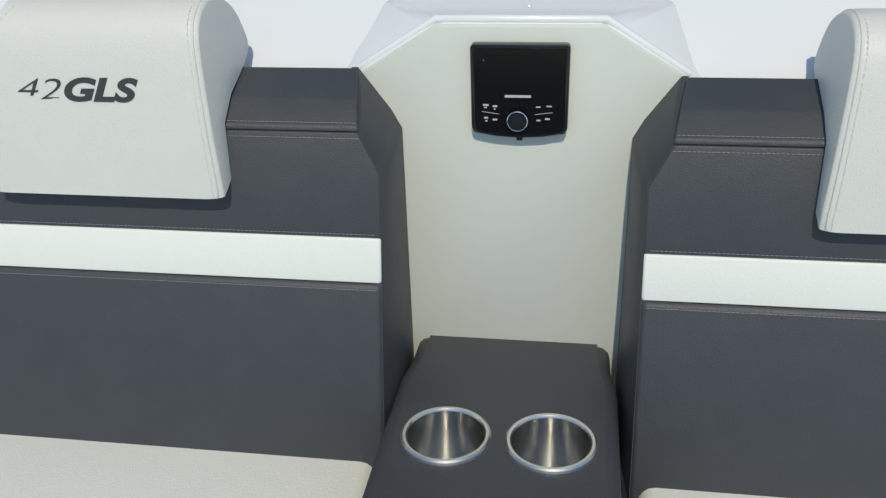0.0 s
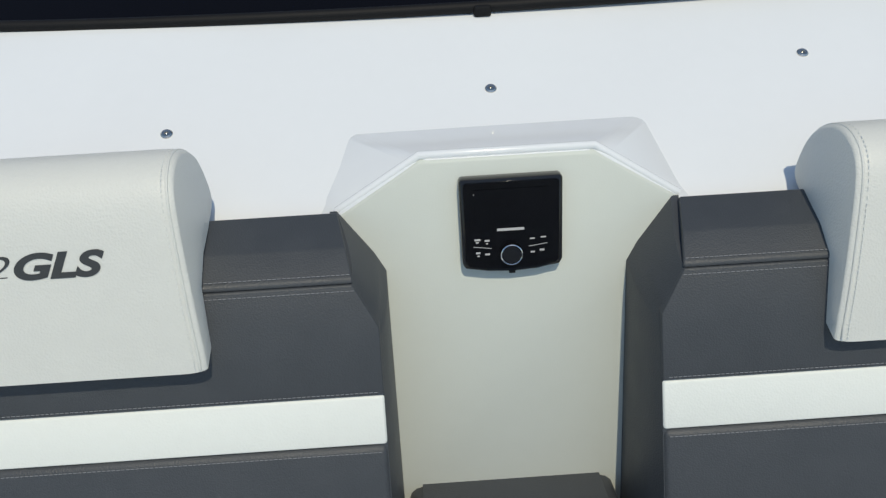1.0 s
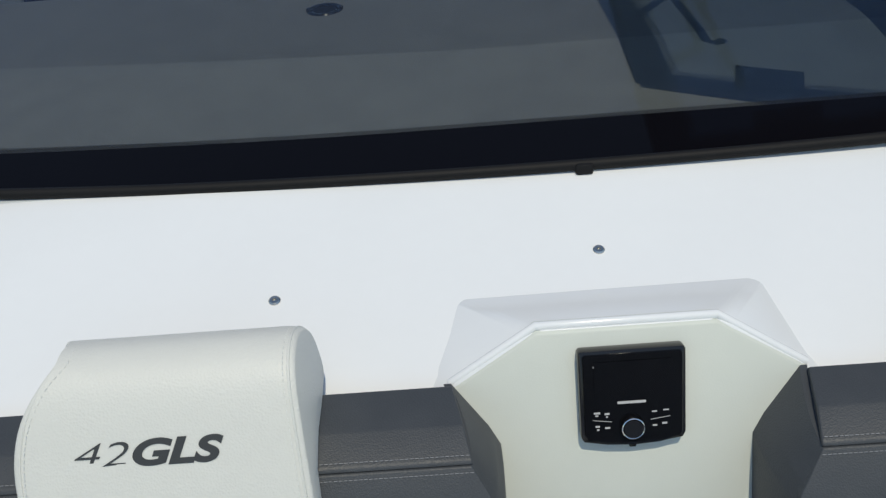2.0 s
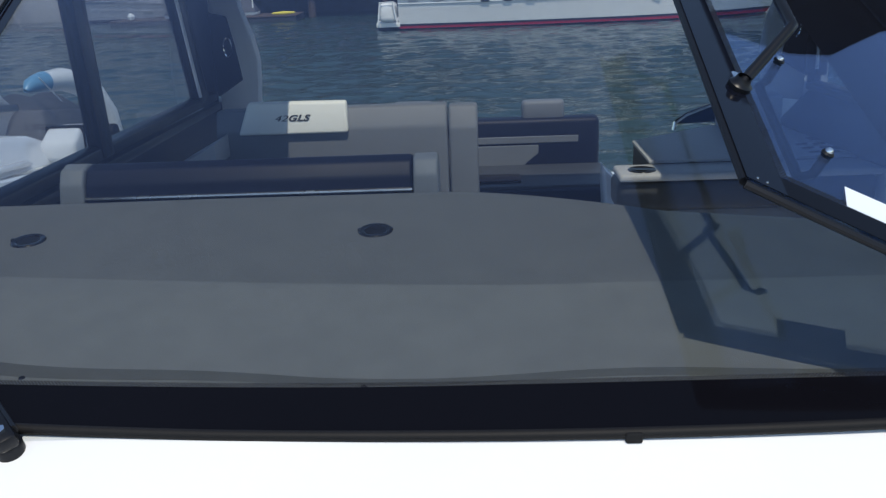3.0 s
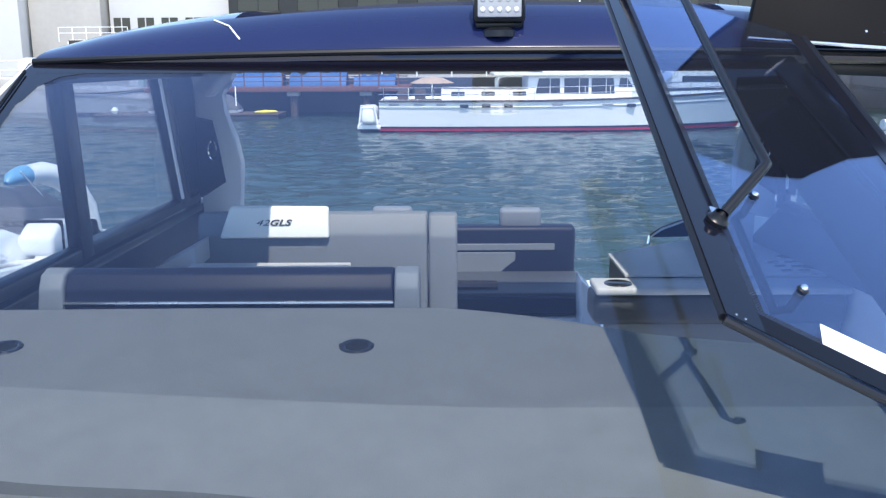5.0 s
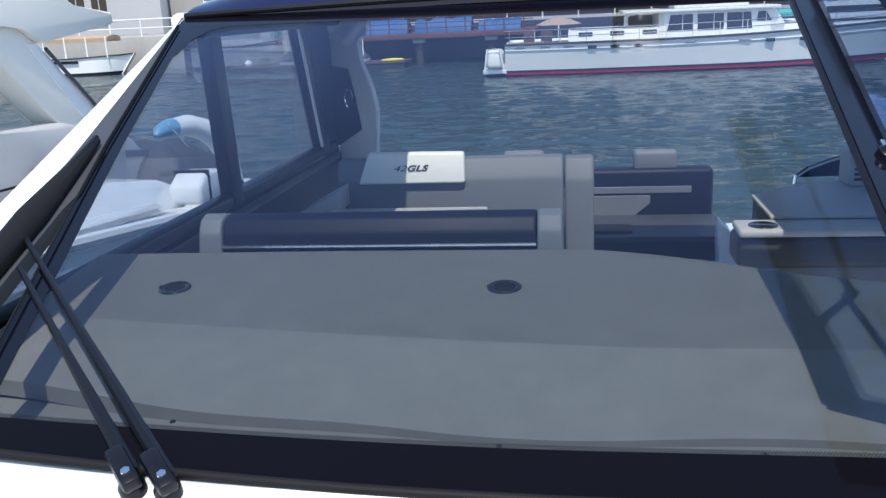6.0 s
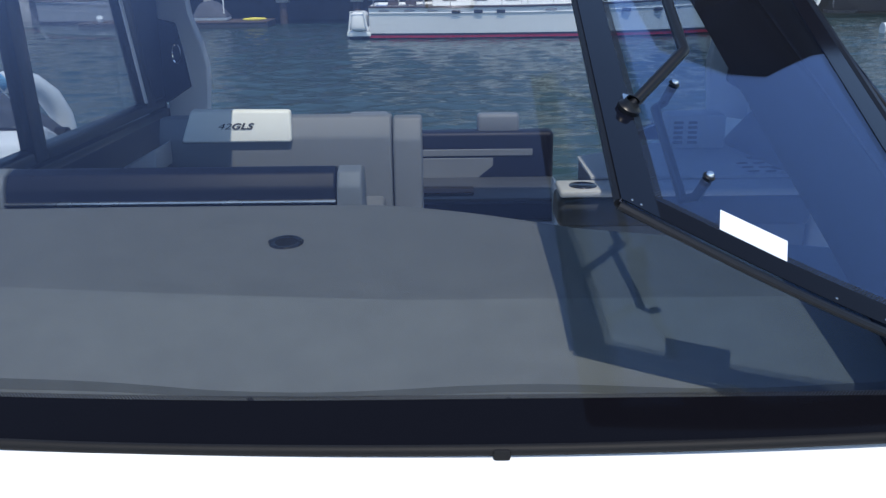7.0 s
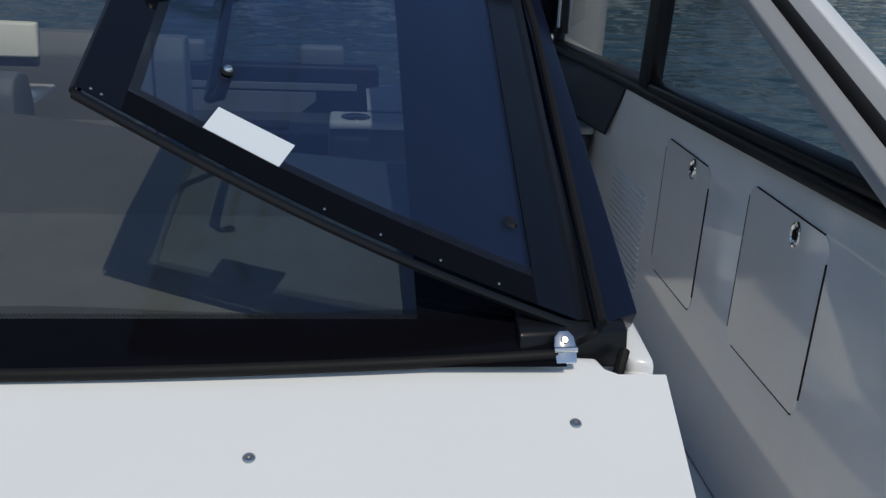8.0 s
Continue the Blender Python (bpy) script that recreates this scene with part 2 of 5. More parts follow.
    if bev:
        bevel(b, bev, seg)
    if m:
        b.transform(m)
    return merge(bm, b)


def merge(bm, b):
    if bm is None:
        return b
    me = bpy.data.meshes.new("tmp")
    b.to_mesh(me)
    b.free()
    bm.from_mesh(me)
    bpy.data.meshes.remove(me)
    return bm


def prism(pts, off, bev=0.0, seg=2, bm=None):
    """A polygon of 3D points pushed along off (a vector, or one per point)."""
    b = bmesh.new()
    offs = off if isinstance(off[0], (tuple, list, Vector)) else [off] * len(pts)
    a = [b.verts.new(p) for p in pts]
    c = [b.verts.new(Vector(p) + Vector(o)) for p, o in zip(pts, offs)]
    b.faces.new(a)
    b.faces.new(list(reversed(c)))
    for i in range(len(a)):
        j = (i + 1) % len(a)
        b.faces.new((a[j], a[i], c[i], c[j]))
    if bev:
        bevel(b, bev, seg)
    return merge(bm, b)


def tube(pts, r, n=10, bm=None, closed=False):
    """A round bar along a line of points; r may be one radius or one per point."""
    b = bmesh.new()
    P = [Vector(p) for p in pts]
    rs = r if isinstance(r, (list, tuple)) else [r] * len(P)
    rings, ref = [], None
    for i, p in enumerate(P):
        d = (P[min(i + 1, len(P) - 1)] - P[max(i - 1, 0)])
        if closed:
            d = P[(i + 1) % len(P)] - P[i - 1]
        d.normalize()
        if ref is None:
            ref = Vector((0, 0, 1)) if abs(d.z) < 0.9 else Vector((1, 0, 0))
        u = d.cross(ref).normalized()
        w = u.cross(d).normalized()
        ref = w
        rings.append([b.verts.new(p + (u * math.cos(2 * math.pi * k / n) + w * math.sin(2 * math.pi * k / n)) * rs[i]) for k in range(n)])
    m = len(rings)
    for i in range(m if closed else m - 1):
        for k in range(n):
            b.faces.new((rings[i][k], rings[i][(k + 1) % n], rings[(i + 1) % m][(k + 1) % n], rings[(i + 1) % m][k]))
    if not closed:
        b.faces.new(list(reversed(rings[0])))
        b.faces.new(rings[-1])
    return merge(bm, b)


def lathe(profile, n=32, m=None, bm=None):
    """Turns a line of (radius, height) round z, then places it by m."""
    b = bmesh.new()
    rings = []
    for r, z in profile:
        rings.append([b.verts.new((r * math.cos(2 * math.pi * k / n), r * math.sin(2 * math.pi * k / n), z)) for k in range(n)] if r > 1e-6 else [b.verts.new((0, 0, z))])
    for p, q in zip(rings, rings[1:]):
        for k in range(n):
            a, c = p[k % len(p)], p[(k + 1) % len(p)]
            d, e = q[(k + 1) % len(q)], q[k % len(q)]
            f = list(dict.fromkeys((a, c, d, e)))
            if len(f) > 2:
                b.faces.new(f)
    if m:
        b.transform(m)
    return merge(bm, b)


def sheet(f, nu, nv, off, bm=None):
    """A curved slab: f(u, v) over 0..1, thickened by the vector off."""
    b = bmesh.new()
    off = Vector(off)
    g = [[Vector(f(i / nu, j / nv)) for j in range(nv + 1)] for i in range(nu + 1)]
    top = [[b.verts.new(p) for p in row] for row in g]
    bot = [[b.verts.new(p + off) for p in row] for row in g]
    for i in range(nu):
        for j in range(nv):
            b.faces.new((top[i][j], top[i + 1][j], top[i + 1][j + 1], top[i][j + 1]))
            b.faces.new((bot[i][j + 1], bot[i + 1][j + 1], bot[i + 1][j], bot[i][j]))
    edge = [(i, 0) for i in range(nu)] + [(nu, j) for j in range(nv)] + [(i, nv) for i in range(nu, 0, -1)] + [(0, j) for j in range(nv, 0, -1)]
    for a, c in zip(edge, edge[1:] + edge[:1]):
        b.faces.new((top[a[0]][a[1]], bot[a[0]][a[1]], bot[c[0]][c[1]], top[c[0]][c[1]]))
    return merge(bm, b)


def spline(pts, n):
    """A smooth line through points of two numbers, n steps between each pair."""
    P = [Vector(p) for p in pts]
    P = [P[0] * 2 - P[1]] + P + [P[-1] * 2 - P[-2]]
    out = []
    for a, b, c, d in zip(P, P[1:], P[2:], P[3:]):
        for i in range(n):
            t = i / n
            q = (b * 2 + (c - a) * t + (a * 2 - b * 5 + c * 4 - d) * t * t + (b * 3 - a - c * 3 + d) * t ** 3) / 2
            out.append((q.x, q.y))
    return out + [tuple(P[-2])]


def dashes(pts, step, length, r, bm=None):
    """Stitches: short bars along a line of points."""
    bm = bm or bmesh.new()
    for p, q in zip(pts, pts[1:]):
        p, q = Vector(p), Vector(q)
        n = max(1, int((q - p).length / step))
        d = (q - p).normalized()
        for i in range(n):
            c = p + (q - p) * ((i + 0.5) / n)
            tube([c - d * length / 2, c + d * length / 2], r, 4, bm)
    return bm


def frame_m(o, x, z):
    """A matrix with its origin, its x axis and its z axis."""
    x, z = Vector(x).normalized(), Vector(z).normalized()
    y = z.cross(x).normalized()
    x = y.cross(z)
    m = Matrix((x, y, z)).transposed().to_4x4()
    m.translation = o
    return m


def lettering(name, text, size, m, material, parent, shear=0.0, bold=0.0, spacing=1.0, depth=0.0008, lay=None):
    cu = bpy.data.curves.new(name, "FONT")
    cu.body, cu.size, cu.shear, cu.offset, cu.space_character, cu.extrude = text, size, shear, bold, spacing, depth
    tmp = new("tmp", cu)
    me = bpy.data.meshes.new_from_object(tmp.evaluated_get(bpy.context.evaluated_depsgraph_get()))
    bpy.data.objects.remove(tmp)
    b = bmesh.new()
    b.from_mesh(me)
    bpy.data.meshes.remove(me)
    b.transform(m)
    if lay:  # follow a curved cover, given as y over z
        mid = sum(v.co.y - lay(v.co.z) for v in b.verts) / len(b.verts)
        for v in b.verts:
            v.co.y = lay(v.co.z) + (-0.0014 if v.co.y - lay(v.co.z) < mid else 0.001)
    return part(name, b, material, parent, smooth=False)


CX = 0.08  # the boat's centre line


def mx(x):
    return 2 * CX - x


# ---- large structure ----
def deck_z(x, y):
    return 1.033 - 0.010 * (x - 0.079) + 0.35 * (y - 2.096)


def base_y(x):
    """The line along which the windscreen meets the deck."""
    return 2.305 + 0.028 * x * x


def glass_z(y):
    return 1.12 + 0.36 * (y - 2.32)


def pan_y(z):
    return 1.814 + 0.24 * (z - 0.942)


def cus_y(z):
    return 1.585 + 0.47 * (z - 0.755)


WL = -0.87  # the water's level
# one sheet: a flat sea to the horizon, with real wind ripples in the basin
gx, gy = np.meshgrid(np.arange(-24.0, 28.0, 0.12), np.arange(4.0, 49.0, 0.12))
rng = np.random.default_rng(7)
gz = np.zeros_like(gx)
for k in range(36):
    wave = 0.34 * (1.5 / 0.34) ** (k / 35)
    turn = -1.35 + rng.normal(0, 0.55)
    gz += 0.030 * wave / (2 * math.pi) * np.sin(2 * math.pi / wave * (gx * math.cos(turn) + gy * math.sin(turn)) + rng.uniform(0, 6.28))
rim = np.clip(np.minimum(np.minimum(gx + 24, 27.8 - gx), np.minimum(gy - 4, 48.8 - gy)) / 2.0, 0, 1)
gz = WL + gz * rim - 0.05 * (1 - rim)
rows, cols = gx.shape
ids = np.arange(rows * cols).reshape(rows, cols)
quads = np.stack([ids[:-1, :-1], ids[:-1, 1:], ids[1:, 1:], ids[1:, :-1]], -1).reshape(-1, 4)
far = [(3000 * math.cos(a * math.pi / 24), 3000 * math.sin(a * math.pi / 24), WL - 0.06) for a in range(48)]
sea_mesh = bpy.data.meshes.new("water")
sea_mesh.from_pydata(np.stack([gx, gy, gz], -1).reshape(-1, 3).tolist() + far, [], quads.tolist() + [list(range(rows * cols, rows * cols + 48))])
sea_mesh.transform(Matrix.Scale(K, 4))
sea_mesh.shade_smooth()
sea_mesh.materials.append(WATER)
tagged(new("water", sea_mesh), "rippled dark blue-green harbour water", "water", kind="structure")

FLOOR = -0.42
BOW = [(2.34, 2.3), (2.28, 0.9), (2.12, -0.4), (1.72, -1.7), (1.05, -2.75), (0.35, -3.35)]  # half breadths forward
half = [(2.34, 10.8)] + BOW
solo("floor", prism([(CX + x, y, FLOOR) for x, y in half] + [(CX - x, y, FLOOR) for x, y in reversed(half)], (0, 0, -0.1)), GELG, "grey gelcoat boat floor", "floor", "structure", smooth=False)
# bulwarks round the bow lounge, and the hull below them
for s, nm in ((-1, "bulwark_port"), (1, "bulwark_starboard")):
    def side(u, v, z0, z1, flare):
        k = min(int(u * 5), 4)
        w = u * 5 - k
        x = BOW[k][0] + (BOW[k + 1][0] - BOW[k][0]) * w
        y = BOW[k][1] + (BOW[k + 1][1] - BOW[k][1]) * w
        return (CX + s * (x + flare * (v - 0.5)), y, z0 + v * (z1 + 0.10 * u - z0))
    solo(nm, sheet(lambda u, v: side(u, v, FLOOR - 0.1, 0.80, 0.10), 20, 6, (s * 0.12, -0.02, 0)), GEL, "white gelcoat bow bulwark", "bulwark", "structure")
    b = sheet(lambda u, v: Vector(side(u, v, WL - 0.3, 0.74, 0.30)) + Vector((s * 0.13, -0.25 * v, 0)), 20, 8, (-s * 0.03, 0, 0))
    prism([(CX + s * 2.50, 2.3, 0.74), (CX + s * 2.50, 9.1, 0.74), (CX + s * 2.50, 9.3, -0.1), (CX + s * 2.50, 10.85, -0.15), (CX + s * 2.50, 10.85, WL - 0.3), (CX + s * 2.50, 2.3, WL - 0.3)], (-s * 0.03, 0, 0), 0, 2, b)
    solo("gunwale_port" if s < 0 else "gunwale_starboard", sheet(lambda u, v: Vector(side(u, 1.0, FLOOR - 0.1, 0.80, 0.10)).lerp(Vector(side(u, 1.0, WL - 0.3, 0.74, 0.30)) + Vector((s * 0.16, -0.25, 0.0)), v) + Vector((-s * 0.02 * (1 - v), 0, 0.012 + 0.02 * math.sin(math.pi * v))), 20, 4, (0, 0, -0.03)), GEL, "white rounded gunwale cap", "gunwale", "structure")
    solo("hull_port" if s < 0 else "hull_starboard", b, GEL, "white gelcoat hull side", "hull", "structure")
solo("stem", prism([(CX - 0.40, -3.35, 0.90), (CX + 0.40, -3.35, 0.90), (CX + 0.25, -3.4, WL - 0.3), (CX - 0.25, -3.4, WL - 0.3)], (0, 0.12, 0), 0.03, 2), GEL, "white gelcoat stem of the bow", "hull", "structure")
solo("transom", box((CX - 2.46, 10.8, WL - 0.3), (CX + 2.46, 10.9, -0.44), 0.02), GEL, "white gelcoat transom", "hull", "structure")

# foredeck panel under the windscreen
def deck_f(u, v):
    x = -2.28 + u * (1.452 + 2.28)
    y0 = 1.822 - 0.02 * ((x - CX) / 1.5) ** 2
    y = y0 + v * ((base_y(x) + 0.02 if x < 1.33 else 2.325) - y0)
    z = deck_z(x, y)
    if v < 0.02:
        z -= 0.012
    z -= 0.018 * max(0.0, -x - 0.7) * v
    return (x + (0.085 * (y - 2.325) if u > 0.99 else 0), y, z)


deck = thing("foredeck", (CX, 2.0, 0.9), "glossy white gelcoat foredeck panel below the windscreen", "deck", kind="structure")
bm = sheet(deck_f, 40, 16, (0, 0.02, -0.06))
part("deck_panel", bm, GEL, deck)
# white end face beside the walkway, and the front edge bead
part("deck_end", prism([(1.408, 1.90, 0.965), (1.448, 2.33, 1.070), (1.458, 2.75, 1.075), (1.458, 2.75, FLOOR), (1.408, 1.90, FLOOR)], (-0.05, 0, 0), 0.012, 3), GEL, deck)
part("edge_bead", tube([deck_f(i / 30, 0.015) for i in range(31)], 0.008, 8), GEL, deck)
part("hinge_step", prism([(1.185, 2.374, 1.078), (1.325, 2.372, 1.072), (1.345, 2.33, 1.06), (1.20, 2.335, 1.066)], (0, 0, 0.042), 0.01, 3), GEL, deck)
part("corner_block", prism([(1.40, 2.385, 1.04), (1.452, 2.375, 1.04), (1.456, 2.64, 1.06), (1.385, 2.64, 1.08)], (0, 0.01, 0.055), 0.012, 2), GEL, deck)
for x, y in ((-1.105, 2.03), (-0.513, 2.026), (0.079, 2.096), (0.684, 2.147), (1.253, 2.214)):
    z = deck_z(x, y)
    m = frame_m((x, y, z), (1, 0, 0), (0.03, -0.35, 1))
    sc = part("screw", lathe([(0.0, 0.001), (0.003, 0.001), (0.004, 0.004), (0.0085, 0.0045), (0.011, 0.002), (0.011, -0.002)], 18, m), STEEL, deck, "round steel screw head")

# hood over the console
hood = thing("console_hood", (CX, 1.9, 0.95), "white moulded hood rising from the foredeck round the console", "hood", kind="structure")
bm = B()
fr = [(-0.240, 1.812, 0.925), (-0.205, 1.812, 0.950), (-0.062, 1.832, 1.036), (0.225, 1.832, 1.036), (0.368, 1.812, 0.945), (0.403, 1.812, 0.918)]
bk = [(-0.262, 1.845, 0.920), (-0.232, 1.856, 0.950), (-0.180, 2.008, 1.004), (0.353, 2.028, 0.998), (0.398, 1.856, 0.934), (0.425, 1.845, 0.905)]
a = [bm.verts.new(p) for p in fr]
c = [bm.verts.new(p) for p in bk]
f2 = [bm.verts.new((x, y + 0.02, z - 0.05)) for x, y, z in fr]
for i in range(5):
    bm.faces.new((a[i], a[i + 1], c[i + 1], c[i]))
    bm.faces.new((a[i + 1], a[i], f2[i], f2[i + 1]))
bm.faces.new((c[2], c[3], bm.verts.new((0.365, 2.05, 0.985)), bm.verts.new((-0.19, 2.03, 0.99))))
bevel(bm, 0.017, 4, [e for e in bm.edges if len(e.link_faces) == 2])
part("hood_shell", bm, GEL, hood)
part("lip", tube([(-0.206, 1.830, 0.951), (-0.063, 1.850, 1.037), (0.226, 1.850, 1.037), (0.369, 1.830, 0.947)], 0.0075, 12), GEL, hood)

# console panel
con = thing("console", (CX, 1.75, 0.42), "cream moulded console panel between the bow seat backs", "console", kind="structure")
half = [(0.30, 0.30), (0.30, 0.90), (0.289, 0.944), (0.144, 1.032)]
ol = [(CX + w, z) for w, z in half] + [(CX - w, z) for w, z in reversed(half)]
part("panel", prism([(x, pan_y(z), z) for x, z in ol], (0, 0.04, 0), 0.004, 2), CREAM, con)

# seat back cushions
def seat_back(side):
    s = 1 if side > 0 else -1
    X = (lambda x: mx(x)) if s > 0 else (lambda x: x)
    end = -1.72 if s < 0 else mx(1.40)
    t = thing("bow_bench", (X(-0.8), 1.4, FLOOR), "bow bench with charcoal striped back and off-white seat", "bench", "bow benches")
    xa, xb = sorted((X(end), X(-0.155)))
    part("seat_cushion", box((xa, 0.82, 0.25), (xb, 1.47, 0.375), 0.03, 4), WHITEV, t, "off-white vinyl seat cushion")
    part("seat_base", box((xa + 0.02, 0.86, FLOOR), (xb - 0.02, 1.74, 0.25), 0.01), GEL, t, "white moulded base")
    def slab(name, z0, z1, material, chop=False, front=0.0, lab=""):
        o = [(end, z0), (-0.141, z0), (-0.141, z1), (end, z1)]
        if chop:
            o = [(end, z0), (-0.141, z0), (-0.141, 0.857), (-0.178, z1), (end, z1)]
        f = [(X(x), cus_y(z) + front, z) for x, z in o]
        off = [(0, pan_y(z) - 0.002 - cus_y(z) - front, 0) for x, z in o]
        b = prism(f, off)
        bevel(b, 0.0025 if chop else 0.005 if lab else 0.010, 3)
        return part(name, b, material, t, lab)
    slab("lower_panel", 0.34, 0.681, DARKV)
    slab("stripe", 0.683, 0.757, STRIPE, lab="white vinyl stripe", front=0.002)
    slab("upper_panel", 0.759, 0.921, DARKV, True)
    # side gusset next to the console
    line = [(-0.136, 0.34), (-0.136, 0.60), (-0.136, 0.80), (-0.137, 0.842), (-0.143, 0.868), (-0.174, 0.922)]
    back = [(-0.130, 0.34), (-0.130, 0.60), (-0.130, 0.80), (-0.130, 0.852), (-0.148, 0.885), (-0.204, 0.960)]
    def gus(u, v):
        k = min(int(u * 5), 4)
        w = u * 5 - k
        (xa, za), (xb_, zb_) = [(L[k][0] + (L[k + 1][0] - L[k][0]) * w, L[k][1] + (L[k + 1][1] - L[k][1]) * w) for L in (line, back)]
        soft = 0.004 * math.sin(math.pi * v) - 0.005 * (1 - v) ** 8
        yf, yb = cus_y(za) + 0.006, pan_y(zb_) - 0.001
        return (X(xa + (xb_ - xa) * v + soft) - (0.010 * v if s > 0 else 0), yf + (yb - yf) * v, za + (zb_ - za) * v)
    part("side_gusset", sheet(gus, 30, 8, (X(0) - X(0.012), 0, 0)), DARKV, t)
    # top roll
    ys, zs = cus_y(0.921), 0.921
    prof = [(ys + 0.001, 0.9225), (ys + 0.005, 0.930), (1.72, 0.953), (1.80, 0.968), (1.815, 0.955), (1.81, 0.90)]
    b = prism([(X(end), y, z) for y, z in prof], (X(-0.176) - X(end), 0, 0))
    for v in b.verts:
        if abs(v.co.x - X(-0.176)) < 1e-4:
            v.co.x = X(-0.176 - 0.028 * (v.co.y - ys) / 0.15)
    bevel(b, 0.003, 3)
    part("top_panel", b, DARKV, t)
    # stitching
    xe = X(end + 0.05)
    for line in ([(xe, cus_y(0.7645) - 0.001, 0.7645), (X(-0.15), cus_y(0.7645) - 0.001, 0.7645)],
                 [(xe, cus_y(0.6745) - 0.001, 0.6745), (X(-0.15), cus_y(0.6745) - 0.001, 0.6745)],
                 [(xe, cus_y(0.9135) - 0.001, 0.9135), (X(-0.175), cus_y(0.9135) - 0.001, 0.9135)],
                 [(xe, ys + 0.010, 0.9345), (X(-0.18), ys + 0.010, 0.9345)]):
        tagged(part("stitching", dashes(line, 0.0075, 0.0055, 0.0006), THREAD, t, "pale thread stitching"), kind="stuff")
    return t


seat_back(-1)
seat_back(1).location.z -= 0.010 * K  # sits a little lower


# head pads
def head_pad(x0, x1, mark):
    t = thing("headrest", ((x0 + x1) / 2, 1.7, 0.85), "off-white leather-grained bow headrest with dark embroidered lettering" if mark else "off-white leather-grained bow headrest with piped seam", "headrest", "bow headrests")
    prof = [(1.578, 0.838), (1.602, 0.93), (1.632, 1.02), (1.655, 1.078), (1.676, 1.108), (1.706, 1.124), (1.745, 1.126), (1.79, 1.108), (1.828, 1.075), (1.848, 1.03), (1.85, 0.985), (1.80, 0.968), (1.72, 0.957), (1.66, 0.93), (1.62, 0.845)]
    prof = spline(prof[:13], 4) + prof[13:]
    last = len(prof) - 1
    n = 32
    b = bmesh.new()
    rows = []
    for i in range(n + 1):
        u = 0.5 - 0.5 * math.cos(math.pi * i / n)
        x = x0 + (x1 - x0) * u
        e = min(u, 1 - u) * (x1 - x0)
        bulge = 1 - (1 - math.sqrt(max(0.0, 1 - max(0, 1 - e / 0.035) ** 2))) * 0.075
        cy, cz = 1.72, 1.0
        row = []
        for k, (y, z) in enumerate(prof):
            far = (u < 0.5) == mark
            lean = (0.10 * (1 - math.sqrt(1 - min(0.96, max(0, (z - 0.97) / 0.16)) ** 2)) if far else 0.014 * max(0, (z - 0.86) / 0.26)) * (1 if u > 0.5 else -1) * (abs(u - 0.5) * 2) ** 4
            row.append(b.verts.new((x - lean, cy + (y - cy) * bulge, cz + (z - cz) * (bulge if k not in (0, last) else 1))))
        rows.append(row)
    m = len(prof)
    for p, q in zip(rows, rows[1:]):
        for k in range(m):
            b.faces.new((p[k], p[(k + 1) % m], q[(k + 1) % m], q[k]))
    b.faces.new(rows[0])
    b.faces.new(list(reversed(rows[-1])))
    body = part("pad", b, WHITEV, t)
    for x in (x0, x1):
        s = 1 if x == x1 else -1
        far = (x == x0) == mark
        pts = [(x - s * (0.010 + (0.097 * (1 - math.sqrt(1 - min(0.96, max(0, (z - 0.97) / 0.16)) ** 2)) if far else 0.014 * max(0, (z - 0.86) / 0.26))), 1.72 + (y - 1.72) * 0.975, 1.0 + (z - 1.0) * 0.975) for y, z in prof[:41]]
        part("piping", tube(pts, 0.0026, 8), WHITEV, t)
        q = [(p[0] - s * 0.007, p[1] - 0.0035 * (1 if i < 22 else 0), p[2] + (0.003 if i > 14 else 0)) for i, p in enumerate(pts)]
        part("stitching", dashes(q[:28], 0.0075, 0.0052, 0.0006), THREADW, t, "white thread stitching")
    part("mount", box((x0 + 0.08, 1.80, 0.94), (x1 - 0.03, 1.85, 1.0), 0.01), WHITEV, t)
    if mark:
        for text, x, bold, wide in (("42", -0.745, -0.0006, 1.62), ("GLS", -0.661, 0.0016, 1.46)):
            m = Matrix.Scale(1 / K, 4) @ frame_m(Vector((x, 1.6155, 0.999)) * K, (1, 0, 0), (0, -1, 0.305)) @ Matrix.Diagonal((wide, 1, 1, 1))
            lettering("lettering", text, 0.051 * K, m, INK, t, 0.30, bold, 1.0, 0.0008, lambda z: float(np.interp(z, [p[1] for p in prof[:15]], [p[0] for p in prof[:15]])))
    return t


head_pad(-0.83, -0.402, True)
head_pad(mx(-0.402), mx(-0.83), False).location.z -= 0.024 * K

# armrest with two drink holders
arm = thing("armrest", (CX, 1.3, 0.0), "charcoal vinyl armrest between the bow seats", "armrest")
ax, az = Vector((1, 0, 0)), Vector((0, 0.24, 1)).normalized()
ay = az.cross(ax).normalized()
A0 = Vector((CX - 0.008, 1.665, 0.425))  # back edge, on the panel


def arm_p(u, v, w=0.0):
    return A0 + ax * u - ay * v + az * w


VC, CU = 0.284, 0.0895
bm = B()
for s in (-1, 1):
    n = 32
    circ, sqr = [], []
    for k in range(n):
        a = 2 * math.pi * k / n
        ca, sa = math.cos(a), math.sin(a)
        f = 0.0895 / max(abs(ca), abs(sa))
        circ.append(bm.verts.new(arm_p(s * CU + 0.069 * ca, VC + 0.069 * sa)))
        sqr.append(bm.verts.new(arm_p(s * CU + f * ca, VC + f * sa)))
    down = [bm.verts.new(v.co - az * 0.05) for v in circ]
    for k in range(n):
        j = (k + 1) % n
        bm.faces.new((circ[k], circ[j], sqr[j], sqr[k]))
        bm.faces.new((circ[k], down[k], down[j], circ[j]))
